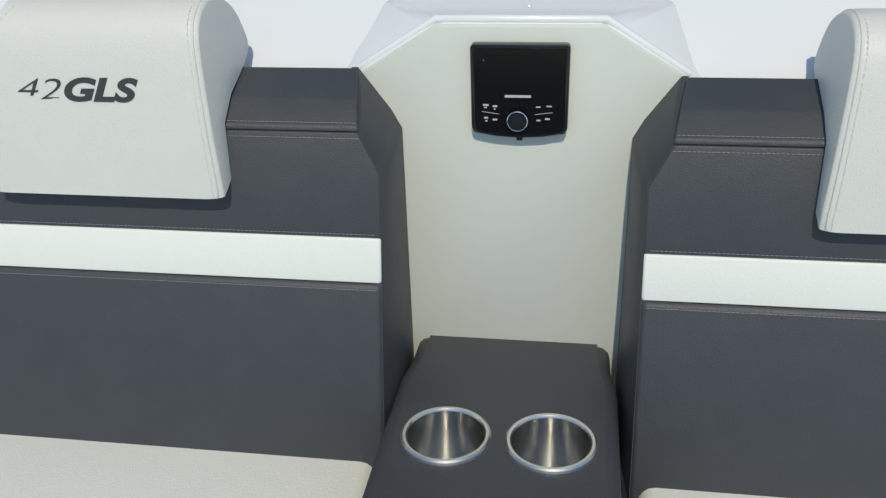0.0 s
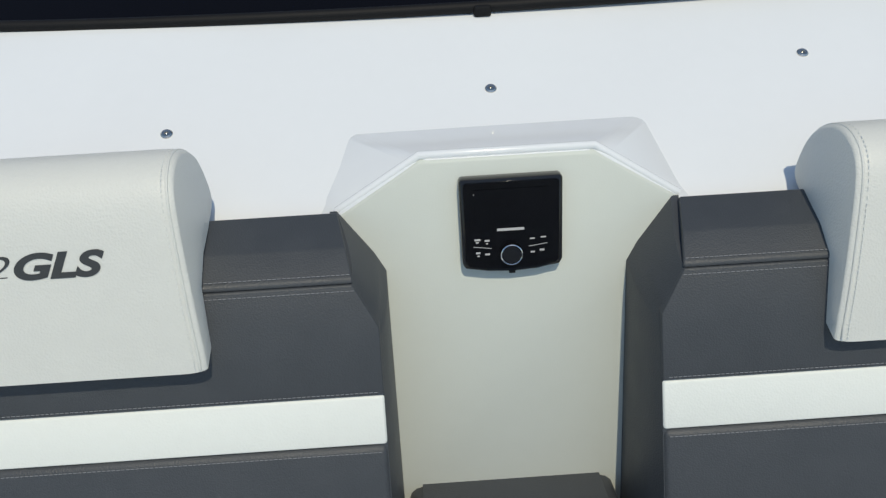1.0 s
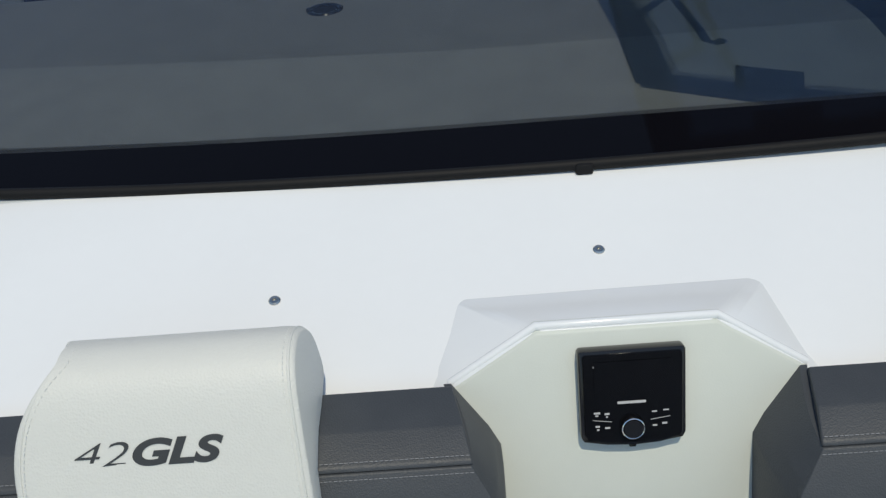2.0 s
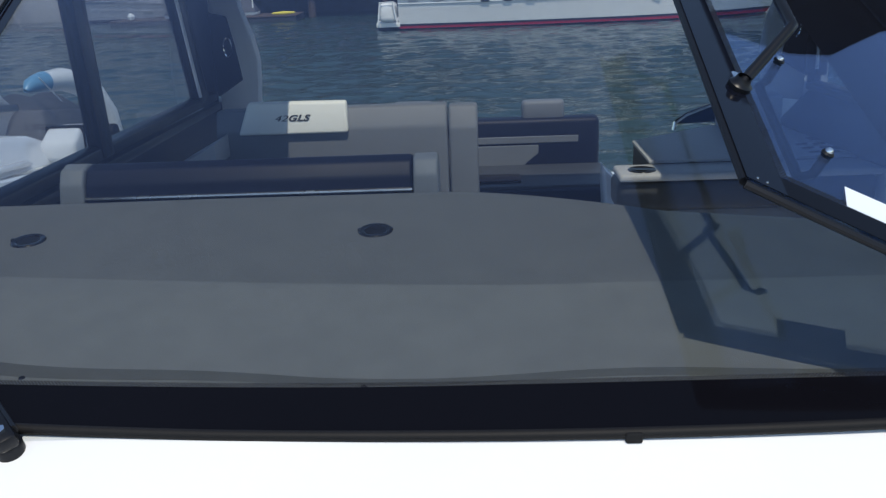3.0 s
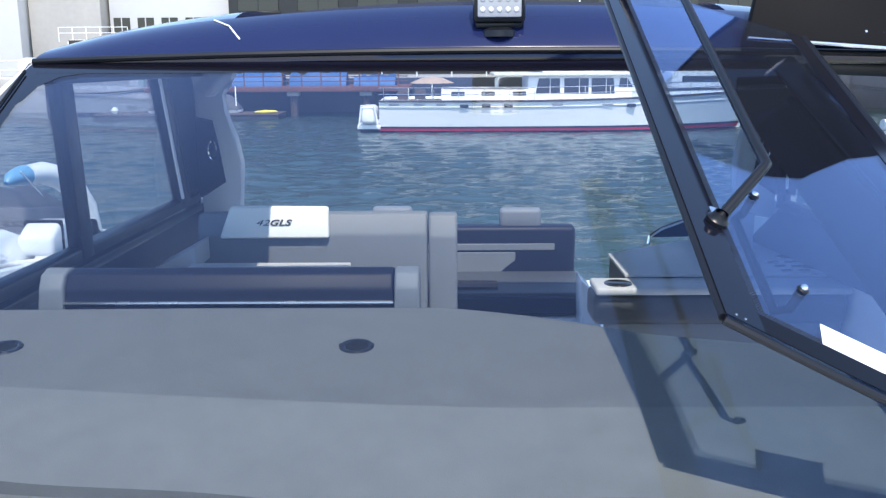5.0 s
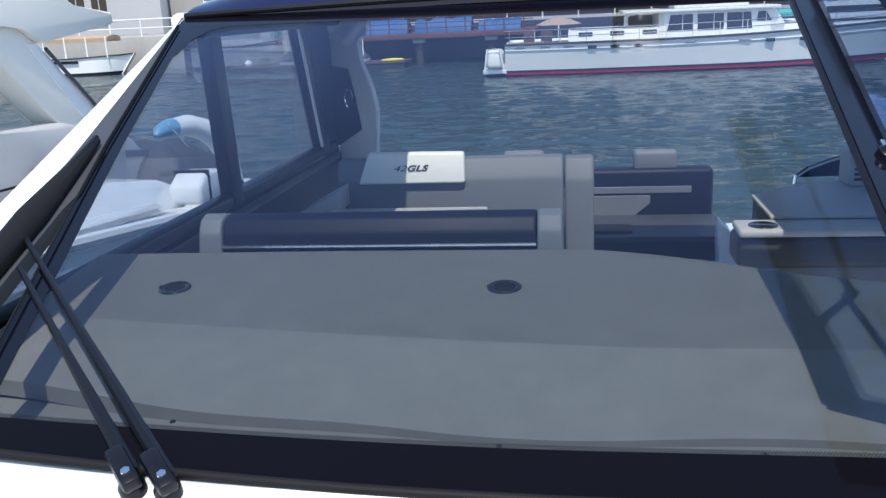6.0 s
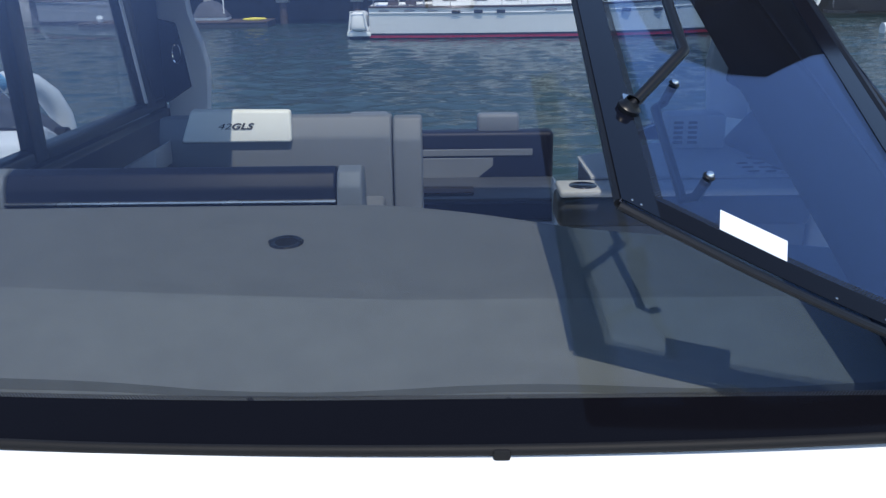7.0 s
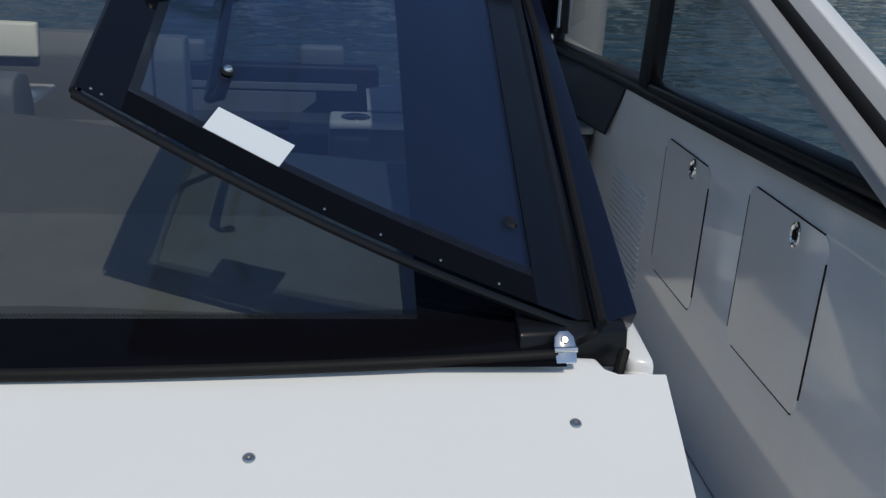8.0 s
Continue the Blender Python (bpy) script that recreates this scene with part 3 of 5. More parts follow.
rim = [(-0.179, VC - 0.0895), (0.179, VC - 0.0895), (0.179, VC + 0.0895), (-0.179, VC + 0.0895)]
def strip(pts):
    bm.faces.new([bm.verts.new(arm_p(*p)) for p in pts])
def roll(uv_list, outward):
    """Rounded border from a line of (u, v) outwards and down."""
    rows = []
    for k, (d, w) in enumerate(((0, 0), (0.012, -0.003), (0.022, -0.012), (0.026, -0.025), (0.027, -0.40))):
        rows.append([bm.verts.new(arm_p(u + outward[0] * d, v + outward[1] * d, w)) for u, v in uv_list])
    for p, q in zip(rows, rows[1:]):
        for i in range(len(p) - 1):
            bm.faces.new((p[i], p[i + 1], q[i + 1], q[i]))
VE = 0.62
for u0, u1 in ((-0.179, 0.0), (0.0, 0.179)):
    s_ = -1 if u0 < 0 else 1
    strip([(0.0, -0.04, 0.006), (s_ * 0.166, -0.04, 0.006), (s_ * 0.168, 0.045, 0.004), (s_ * 0.179, 0.11, 0.0), (s_ * 0.179, VC - 0.0895), (0.0, VC - 0.0895)][::s_])
    strip([(u0, VC + 0.0895), (u1, VC + 0.0895), (u1, VE), (u0, VE)])
roll([(-0.166, -0.04), (-0.168, 0.045), (-0.179, 0.11), (-0.179, VC - 0.0895), (-0.179, VC + 0.0895), (-0.179, VE)], (-1, 0))
roll([(0.166, -0.04), (0.168, 0.045), (0.179, 0.11), (0.179, VC - 0.0895), (0.179, VC + 0.0895), (0.179, VE)], (1, 0))
roll([(-0.203, VE), (0.203, VE)], (0, 1))
bmesh.ops.remove_doubles(bm, verts=bm.verts, dist=0.0008)
part("cushion", bm, DARKV, arm)
part("base", box((CX - 0.18, 1.1, FLOOR), (CX + 0.16, 1.66, 0.16), 0.01), GEL, arm, "white moulded base")
for s in (-1, 1):
    m = frame_m(arm_p(s * CU, VC), ax, az)
    h = thing("cup_holder", arm_p(s * CU, VC), "brushed stainless steel cup holder sunk in the armrest", "cup holder", "armrest cup holders")
    part("flange", lathe([(0.0665, -0.004), (0.067, 0.003), (0.069, 0.006), (0.074, 0.0065), (0.0775, 0.004), (0.0785, 0.0)], 48, m), RIMS, h, "polished steel rim")
    part("cup", lathe([(0.0665, 0.002), (0.066, -0.03), (0.0645, -0.115), (0.060, -0.122), (0.012, -0.124), (0.010, -0.128), (0.0, -0.128)], 48, m), STEEL_CUP, h)
    part("drain", lathe([(0.0, -0.1225), (0.009, -0.1225), (0.011, -0.1235)], 16, m), BLACKP, h)

# radio
rad = thing("marine_radio", (CX + 0.003, pan_y(0.93), 0.93), "black marine stereo head unit with round knob on the console", "radio")
RX0, RX1 = -0.002, 0.168
pn = Vector((0, -1, 0.24)).normalized()
pu = Vector((0, 0.24, 1)).normalized()


def rp(x, z, d=0.0):
    return Vector((x, pan_y(z), z)) + pn * d


ol = [(RX0 + 0.004, 1.005), (RX1 - 0.004, 1.005), (RX1, 1.001), (RX1 - 0.001, 0.862), (RX1 - 0.006, 0.853), (0.125, 0.848), (0.083, 0.8455), (0.041, 0.848), (RX0 + 0.006, 0.853), (RX0 + 0.001, 0.862), (RX0, 1.001)]
part("housing", prism([rp(x, z, -0.002) for x, z in ol], pn * 0.024, 0.003, 2), BLACKP, rad)
inner = [(0.083 + (x - 0.083) * 0.93, 0.927 + (z - 0.927) * 0.93) for x, z in ol]
part("faceplate", prism([rp(x, z, 0.0225) for x, z in inner], pn * 0.003, 0.001, 1), SCREEN, rad)
part("display", prism([rp(x, z, 0.0257) for x, z in ((0.022, 0.988), (0.144, 0.988), (0.144, 0.932), (0.022, 0.932))], pn * 0.0012), SCREEN, rad)
mk = frame_m(rp(0.0805, 0.879, 0.0255), (1, 0, 0), pn)
knob = part("knob", lathe([(0.0165, 0.0), (0.0165, 0.010), (0.015, 0.0125), (0.0, 0.0125)], 36, mk), BLACKP, rad)
part("ring", lathe([(0.0170, 0.010), (0.0183, 0.0105), (0.0183, 0.0118), (0.0170, 0.0125)], 40, mk), CHROME, knob, "silver ring round the knob")
def bar(x, z, w, h):
    part("mark", prism([rp(x, z, 0.0258), rp(x + w, z, 0.0258), rp(x + w, z + h, 0.0258), rp(x, z + h, 0.0258)], pn * 0.0006), PRINT, rad, smooth=False)
for x, z, w, h in ((0.058, 0.9175, 0.045, 0.0042), (0.021, 0.979, 0.010, 0.0026),
                   (0.020, 0.9025, 0.010, 0.003), (0.022, 0.8985, 0.005, 0.0022), (0.037, 0.9005, 0.008, 0.003), (0.039, 0.896, 0.003, 0.002),
                   (0.022, 0.880, 0.007, 0.003), (0.024, 0.875, 0.004, 0.0022), (0.037, 0.877, 0.008, 0.003),
                   (0.112, 0.9005, 0.008, 0.0022), (0.130, 0.902, 0.009, 0.0022), (0.113, 0.877, 0.007, 0.0026), (0.128, 0.8795, 0.008, 0.003)):
    bar(x, z, w, h)
part("divider", prism([rp(0.018, 0.892, 0.0258), rp(0.048, 0.888, 0.0258), rp(0.048, 0.8888, 0.0258), rp(0.018, 0.8928, 0.0258)], pn * 0.0006), PRINT, rad)
part("divider", prism([rp(0.110, 0.888, 0.0258), rp(0.141, 0.892, 0.0258), rp(0.141, 0.8928, 0.0258), rp(0.110, 0.8888, 0.0258)], pn * 0.0006), PRINT, rad)
part("gimbal", tube([rp(0.078, 0.846, 0.008), rp(0.088, 0.846, 0.008)], 0.010, 8), BLACKM, rad)


# ---- windscreen ----
def xl(y):
    return -1.93 - 0.177 * (y - 3.18) if y < 3.8 else -2.04 - 0.142 * (y - 3.8)


def gp(x, y, d=0.0):
    """A point of the windscreen's plane, d above it."""
    return Vector((x, y - 0.339 * d, glass_z(y) + 0.941 * d))


XR, YB, YT = 1.25, 2.32, 5.06
ws = thing("windscreen", (CX, 2.32, 1.12), "raked tinted windscreen with black printed border", "windscreen", kind="structure")
fy = lambda x: 2.436 + (0.035 * max(0.0, (-x - 0.3)) ** 1.6)
part("pane", sheet(lambda u, v: gp(*(lambda y: (xl(y) + u * (XR - xl(y)), y))(YB + v * (YT - YB))), 12, 12, (0.0, 0.0027, -0.0075)), GLASS, ws)
N = 40
def frit_low(u, v):
    x = xl(YB) + u * (XR - xl(YB))
    return gp(x, base_y(x) + v * (fy(x) - base_y(x)), 0.0022)
part("lower_border", sheet(frit_low, N, 3, (0, 0, -0.0018)), FRIT, ws)
def frit_dot(u, v):
    x = xl(fy(-1.8)) + u * (XR - 0.27 - xl(fy(-1.8)))
    return gp(x, fy(x) + v * 0.0125, 0.0022)
part("dot_band", sheet(frit_dot, N, 2, (0, 0, -0.0012)), DOTS, ws)
part("upper_border", sheet(lambda u, v: gp(xl(YT - 0.14 + v * 0.14) + u * (XR - xl(YT - 0.14 + v * 0.14)), YT - 0.14 + v * 0.14, 0.0022), 12, 2, (0, 0, -0.0018)), FRITU, ws)
part("side_border", sheet(lambda u, v: gp(xl(YB + v * (YT - YB)) + u * 0.075 - 0.03, YB + v * (YT - YB), 0.0024), 2, 16, (0, 0, -0.0018)), FRITU, ws)
part("side_border", sheet(lambda u, v: gp(XR - 0.27 + u * 0.275, YB + v * (YT - YB), 0.0024), 2, 16, (0, 0, -0.0018)), FRIT, ws)
part("corner_border", prism([gp(xl(5.0) - 0.005, 4.925, 0.0022), gp(xl(4.5) - 0.005, 4.45, 0.0022), gp(-2.095, 4.62, 0.0022), gp(-2.09, 4.77, 0.0022), gp(-2.03, 4.88, 0.0022), gp(-1.93, 4.925, 0.0022)], (0, 0, -0.0016)), FRITU, ws)
part("gasket", tube([(x, base_y(x) - 0.004, max(glass_z(base_y(x)), deck_z(x, base_y(x))) + 0.002) for x in np.linspace(-1.80, 1.24, 40)], 0.012, 10), BLACKM, ws)
part("clip", box((0.064, 2.284, 1.10), (0.100, 2.308, 1.124), 0.006), BLACKM, ws)
# hinge post at the walkway
post = thing("hinge_post", (1.3, 2.4, 1.1), "black metal windscreen post beside the walkway", "post", kind="structure")
part("post", prism([gp(1.25, 2.36, 0.012), gp(1.335, 2.40, 0.012), gp(1.40, 5.06, 0.012), gp(1.26, 5.06, 0.012)], (0, 0.035, -0.075), 0.008, 2), BLACKG, post)
part("seal", tube([gp(1.335, 2.40, 0.03), gp(1.39, 3.6, 0.03), gp(1.40, 4.9, 0.03)], 0.011, 8), BLACKM, post)
part("foot", prism([(1.17, 2.345, 1.09), (1.40, 2.40, 1.075), (1.40, 2.46, 1.085), (1.17, 2.42, 1.11)], (0, 0.02, 0.075), 0.008, 2), BLACKG, post)
part("catch", tube([(1.385, 2.385, 1.12), (1.372, 2.36, 1.10), (1.362, 2.35, 1.06)], 0.011, 8), BLACKM, post)
part("wing", prism([gp(1.30, 2.41, -0.004), gp(1.43, 2.46, -0.004), gp(1.47, 4.9, -0.004), gp(1.33, 4.9, -0.004)], (0, 0.03, -0.05), 0.006, 2), NAVYD, post)
hg = thing("hinge_clip", (1.262, 2.365, 1.15), "small chrome hinge clip at the windscreen's foot", "hinge")
hm = frame_m((1.255, 2.352, 1.140), (1, 0.05, 0), (0.0, -0.75, 0.66))
o = [(-0.020, -0.030), (0.020, -0.030), (0.022, 0.0), (0.019, 0.022), (0.009, 0.034), (-0.009, 0.034), (-0.019, 0.022), (-0.022, 0.0)]
part("plate", prism([hm @ Vector((x, y, 0.0)) for x, y in o], hm.to_3x3() @ Vector((0, 0, 0.012)), 0.003, 2), CHROME, hg)
part("knuckle", tube([hm @ Vector((-0.022, -0.004, 0.013)), hm @ Vector((0.022, -0.004, 0.013))], 0.006, 10), CHROME, hg)
part("screw", lathe([(0, 0.016), (0.006, 0.016), (0.008, 0.012)], 14, hm @ Matrix.Translation((0, 0.015, 0))), STEEL, hg)

# ---- the opened windscreen door, folded outwards over the glass ----
def dz(x, y):
    return 0.602 - 0.377 * x + 0.433 * y


dn = Vector((0.377, -0.433, 1)).normalized()


def dp(x, y, d=0.0):
    return Vector((x, y, dz(x, y))) + dn * d


C0, C1, C2, C3 = (1.305, 2.42), (0.346, 2.545), (0.385, 4.60), (1.36, 4.86)
door = thing("windscreen_door", (1.3, 2.42, 1.15), "open tinted glass windscreen door with black metal frame", "glass door")


def q4(u, v):
    """Bilinear over the door: u from hinge to free edge, v upwards."""
    a = Vector(C0).lerp(Vector(C1), u)
    c = Vector(C3).lerp(Vector(C2), u)
    p = a.lerp(c, v)
    return (p.x, p.y - 0.035 * math.sin(u * math.pi) * (1 - v) ** 6)


def quad(u0, u1, v0, v1, d, th, n=14, mrows=4):
    return sheet(lambda s, t: dp(*q4(u0 + s * (u1 - u0), v0 + t * (v1 - v0)), d), n, mrows, dn * th)


part("pane", quad(0.0, 1.0, 0.0, 1.0, 0.0, 0.007, 12, 8), GLASSD, door)
part("lower_border", quad(0.0, 1.0, 0.0, 0.028, 0.0075, 0.0016), FRIT, door)
part("free_border", quad(0.915, 1.0, 0.0, 1.0, 0.0077, 0.0016, 2, 10), FRITD, door)
part("hinge_border", quad(0.0, 0.10, 0.0, 1.0, 0.0077, 0.0016, 2, 10), FRITD, door)
part("dot_band", quad(0.895, 0.915, 0.03, 1.0, 0.0077, 0.001, 2, 10), DOTS, door)
part("dot_band", quad(0.10, 0.895, 0.028, 0.037, 0.0077, 0.001, 14, 1), DOTS, door)
part("lower_rail", tube([dp(*q4(u, -0.004), -0.004) for u in np.linspace(0, 1, 20)], 0.010, 8), BLACKG, door)
part("free_rail", tube([dp(*q4(1.0, v), -0.004) for v in np.linspace(0, 1, 12)], 0.011, 8), BLACKG, door)
part("hinge_rail", tube([dp(*q4(0.0, v), -0.002) for v in np.linspace(0, 1, 12)], 0.020, 8), BLACKG, door)
for u in (0.18, 0.30, 0.42, 0.53, 0.955, 0.975):
    part("rivet", lathe([(0, 0.0018), (0.0022, 0.0015), (0.0032, 0)], 10, frame_m(dp(*q4(u, 0.006), 0.010), (1, 0, 0), dn)), STEEL, door, "small steel rivet")
part("cap", lathe([(0, 0.008), (0.013, 0.006), (0.018, 0.0)], 18, frame_m(dp(1.182, 2.627, 0.007), (1, 0, 0), dn)), BLACKP, door, "round plastic screw cap")
# outer grab rail
b1, e1 = dp(0.425, 2.915, 0.01), Vector((0.594, 3.053, 1.84))
b2, e2 = dp(0.445, 4.50, 0.01), dp(0.60, 4.50, 0.15)
gr = part("grab_rail", tube([b1, b1.lerp(e1, 0.9), e1, e1.lerp(e2, 0.06), e1.lerp(e2, 0.5), e1.lerp(e2, 0.95), e2, b2.lerp(e2, 0.9), b2], 0.015, 12), BLACKG, door, "black tubular grab rail")
for p in (b1, b2):
    part("foot", lathe([(0.030, 0.0), (0.030, 0.010), (0.022, 0.016), (0.018, 0.03)], 18, frame_m(p, (1, 0, 0), dn)), BLACKG, gr)
    part("bracket", box((-0.012, 0.01, 0.0), (0.012, 0.055, 0.012), 0.003, 1, None, frame_m(p, (1, 0, 0), dn)), CHROME if p is b1 else BLACKG, gr, "chrome bracket" if p is b1 else "")
# inner handle with its bolt heads
p1, p2 = Vector((0.591, 2.751)), Vector((0.592, 3.137))
h1, h2 = dp(p1.x, p1.y, -0.07), dp(p2.x, p2.y, -0.07)
ih = part("inner_handle", tube([dp(p1.x, p1.y, 0.0), dp(p1.x - 0.0, p1.y + 0.0, -0.055), h1 + Vector((-0.02, 0.02, 0)), h2 + Vector((-0.02, -0.02, 0)), dp(p2.x, p2.y, -0.055), dp(p2.x, p2.y, 0.0)], 0.013, 10), BLACKG, door, "black inner handle")
for p in (p1, p2):
    part("collar", lathe([(0.0, 0.006), (0.012, 0.006), (0.0155, 0.002), (0.0155, 0.0)], 16, frame_m(dp(p.x, p.y, 0.008), (1, 0, 0), dn)), BLACKG, ih)
    part("bolt", lathe([(0.0, 0.014), (0.006, 0.0135), (0.0095, 0.010), (0.010, 0.006)], 16, frame_m(dp(p.x, p.y, 0.008), (1, 0, 0), dn)), CHROME, ih, "chrome bolt head")
st = [(0.587, 2.633), (0.735, 2.606), (0.709, 2.531), (0.566, 2.560)]
solo("sticker", prism([dp(x, y, 0.0095) for x, y in st], dn * 0.0008), LABELW, "blank white paper sticker on the door glass", "sticker")

# ---- dash ----
def dash_z(y):
    return 1.078 + 0.149 * (y - 2.635) + 0.016 - 0.055 * abs(y - 3.07)


def back_y(x):
    return 3.865 - 0.02 * max(0, -x - 1.2) - (0.42 * max(0, x + 0.32) ** 1.5 if x < 0.4 else 0.42 * 0.72 ** 1.5 + 0.25 * (x - 0.4))


def wave_y(x):
    return 2.665 + 0.012 * math.sin(x * 6.2 + 0.6) + 0.13 * max(0, -x - 0.6) ** 1.3


dash = thing("dashboard", (-0.4, 3.0, 0.4), "wide grey vinyl dashboard behind the windscreen", "dashboard", kind="structure")
def crease_y(x):
    return 3.058 + 0.085 * max(0, -x - 0.1) ** 1.3


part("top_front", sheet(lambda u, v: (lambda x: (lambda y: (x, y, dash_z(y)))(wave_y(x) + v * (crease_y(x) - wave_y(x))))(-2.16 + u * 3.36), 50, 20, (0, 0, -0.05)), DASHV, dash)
# beyond the soft fold the shading is put into the darker colour
part("top_rear", sheet(lambda u, v: (lambda x: (lambda y: (x, y, dash_z(y) - (0.012 if v > 0.975 else 0)))(crease_y(x) + v * (back_y(x) - crease_y(x))))(-2.16 + u * 3.36), 50, 24, (0, 0, -0.05)), DASH_SHADE, dash)
part("front_lip", sheet(lambda u, v: (lambda x: (x, 2.46 + v * (wave_y(x) + 0.01 - 2.46), dash_z(2.60) - 0.012 + v * 0.006))(-2.1 + u * 3.3), 50, 4, (0, 0, -0.04)), DASHV, dash)
part("body", prism([(-2.12, 2.6, 1.02), (1.18, 2.6, 1.02), (1.18, 3.2, 1.06), (0.35, 3.4, 1.08), (-0.3, 3.70, 1.12), (-2.12, 3.70, 1.12)], (0, 0, -1.1), 0.01, 1), GREYV, dash)
for x, y in ((-1.401, 2.745), (-0.508, 2.650), (0.120, 2.636)):
    part("screw", lathe([(0, 0.003), (0.004, 0.004), (0.007, 0.003), (0.009, 0)], 14, frame_m((x, y, dash_z(2.6) - 0.006), (1, 0, 0), (0, -0.12, 1))), BLACKP, dash, "small dark screw")
for x in (-1.705, -0.551):
    v = thing("air_vent", (x, 3.485, dash_z(3.485)), "round black demister vent in the dashboard", "vent", "dash vents")
    m = frame_m((x, 3.485, dash_z(3.485)), (1, 0, 0), (0, -0.1, 1))
    part("ring", lathe([(0.036, 0.002), (0.044, 0.006), (0.053, 0.005), (0.057, 0.0)], 28, m), BLACKP, v)
    part("disc", lathe([(0.0, 0.003), (0.036, 0.002)], 28, m), BLACKM, v)
    for s in (-1, 1):
        part("lug", box((s * 0.052 - 0.006, -0.008, 0.0), (s * 0.052 + 0.006, 0.008, 0.010), 0.003, 1, None, m), BLACKP, v)

# ---- wipers ----
for x0, y0, x1, y1 in ((-1.285, 2.300, -1.966, 3.04), (-1.200, 2.295, -2.079, 3.239)):
    w = thing("wiper", (x0, y0, 1.12), "black windscreen wiper arm parked beside the pillar", "wiper", "wipers")
    a, c = gp(x0, y0 + 0.02, 0.03), gp(x1, y1, 0.035)
    part("pivot", lathe([(0.030, -0.04), (0.030, 0.0), (0.022, 0.014), (0.010, 0.018), (0, 0.018)], 18, frame_m(gp(x0, y0, 0.02), (1, 0, 0), (0, -0.34, 0.94))), BLACKG, w)
    hd = (c - a).normalized()
    part("head", box((-0.022, -0.03, -0.012), (0.022, 0.10, 0.024), 0.010, 2, None, frame_m(gp(x0, y0, 0.035), hd.cross(Vector((0, -0.34, 0.94))), (0, -0.34, 0.94))), BLACKG, w)
    part("nut", lathe([(0.011, 0.040), (0.011, 0.048), (0, 0.049)], 6, frame_m(gp(x0, y0, 0.02), (1, 0, 0), (0, -0.34, 0.94))), CHROME, w)
    part("arm", tube([a, a.lerp(c, 0.25), a.lerp(c, 0.6), c], [0.019, 0.017, 0.011, 0.009], 8), BLACKG, w)
bl = w
q, r_ = gp(-2.06, 2.80, 0.03), gp(-2.085, 3.80, 0.03)
part("blade_rubber", tube([q, q.lerp(r_, 0.5), r_], [0.042, 0.052, 0.014], 10), BLACKM, bl)
part("blade_spine", tube([q + Vector((0.0, 0, 0.018)), q.lerp(r_, 0.5) + Vector((0, 0, 0.032)), r_ + Vector((0, 0, 0.012))], 0.011, 6), BLACKG, bl)

QUART = mat("pale grey moulding", (0.68, 0.69, 0.71), 0.35, grain=0.02, stains=0.04)
# ---- pillars, cabin sides and roof ----
for s, nm in ((-1, "pillar_port"), (1, "pillar_starboard")):
    X = (lambda x: x) if s < 0 else mx
    t = thing(nm, (X(-2.2), 3.5, 1.5), "white raked roof pillar with a grey inner edge", "pillar", kind="structure")
    def pl(y, dx, d):
        p = gp(xl(y) - dx, y, d)
        return (X(p.x), p.y, p.z)
    def pa(x, y, d):
        p = gp(x, y, d)
        return (X(p.x), p.y, p.z)
    rise = Vector(pa(0, 5.08, 0)) - Vector(pa(0, 2.2, 0))
    if s < 0:
        part("pillar", prism([pa(-2.246, 2.2, 0.004), pa(-2.33, 2.2, -0.016), pa(-2.37, 2.2, -0.12), pa(-2.246, 2.2, -0.07)], [rise + Vector((d, 0, 0)) for d in (0.01, 0.06, 0.06, 0.01)], 0.012, 3), GEL, t)
        part("pillar_face", prism([pa(-2.135, 2.2, 0.0), pa(-2.246, 2.2, 0.003), pa(-2.246, 2.2, -0.07), pa(-2.135, 2.2, -0.06)], [rise + Vector((d, 0, 0)) for d in (-0.06, 0.01, 0.01, -0.06)], 0.006, 2), GEL, t)
        def band(u, v):
            y = 2.25 + v * 2.70
            xi = min(xl(y) - 0.015, -1.99 - 0.02 * (y - 2.25) if y < 3.4 else 0)
            return pa(xi + u * (min(-2.15 - 0.058 * max(0.0, y - 3.65), xi - 0.01) - xi), y, 0.010 - 0.003 * u)
        part("inner_edge", sheet(band, 3, 24, (0, 0.01, -0.05)), DARKV, t, "dark grey inner edge")
        part("seal", tube([pa(xl(y) - 0.012, y, 0.018) for y in (2.4, 3.2, 3.8, 4.4, 4.92)], 0.004, 8), BLACKM, t)
    else:
        # inner edge and face carry their shade in the grey colour
        part("inner_edge", prism([pa(-2.02, 2.2, -0.012), pa(-2.09, 2.2, 0.0), pa(-2.09, 2.2, -0.06), pa(-2.02, 2.2, -0.06)], rise, 0.008, 3), GREYP, t, "grey inner edge")
        part("seal", tube([pa(-2.112, 2.25, 0.002), pa(-2.112, 5.05, 0.002)], 0.022, 10), BLACKM, t)
        part("pillar_face", prism([pa(-2.135, 2.2, 0.0), pa(-2.215, 2.2, 0.012), pa(-2.215, 2.2, -0.07), pa(-2.135, 2.2, -0.06)], rise, 0.008, 3), GREYP, t, "white face toned grey to hold its shade")
        part("pillar", prism([pa(-2.217, 2.2, 0.014), pa(-2.30, 2.2, -0.004), pa(-2.34, 2.2, -0.12), pa(-2.217, 2.2, -0.07)], rise, 0.014, 3), GEL, t)

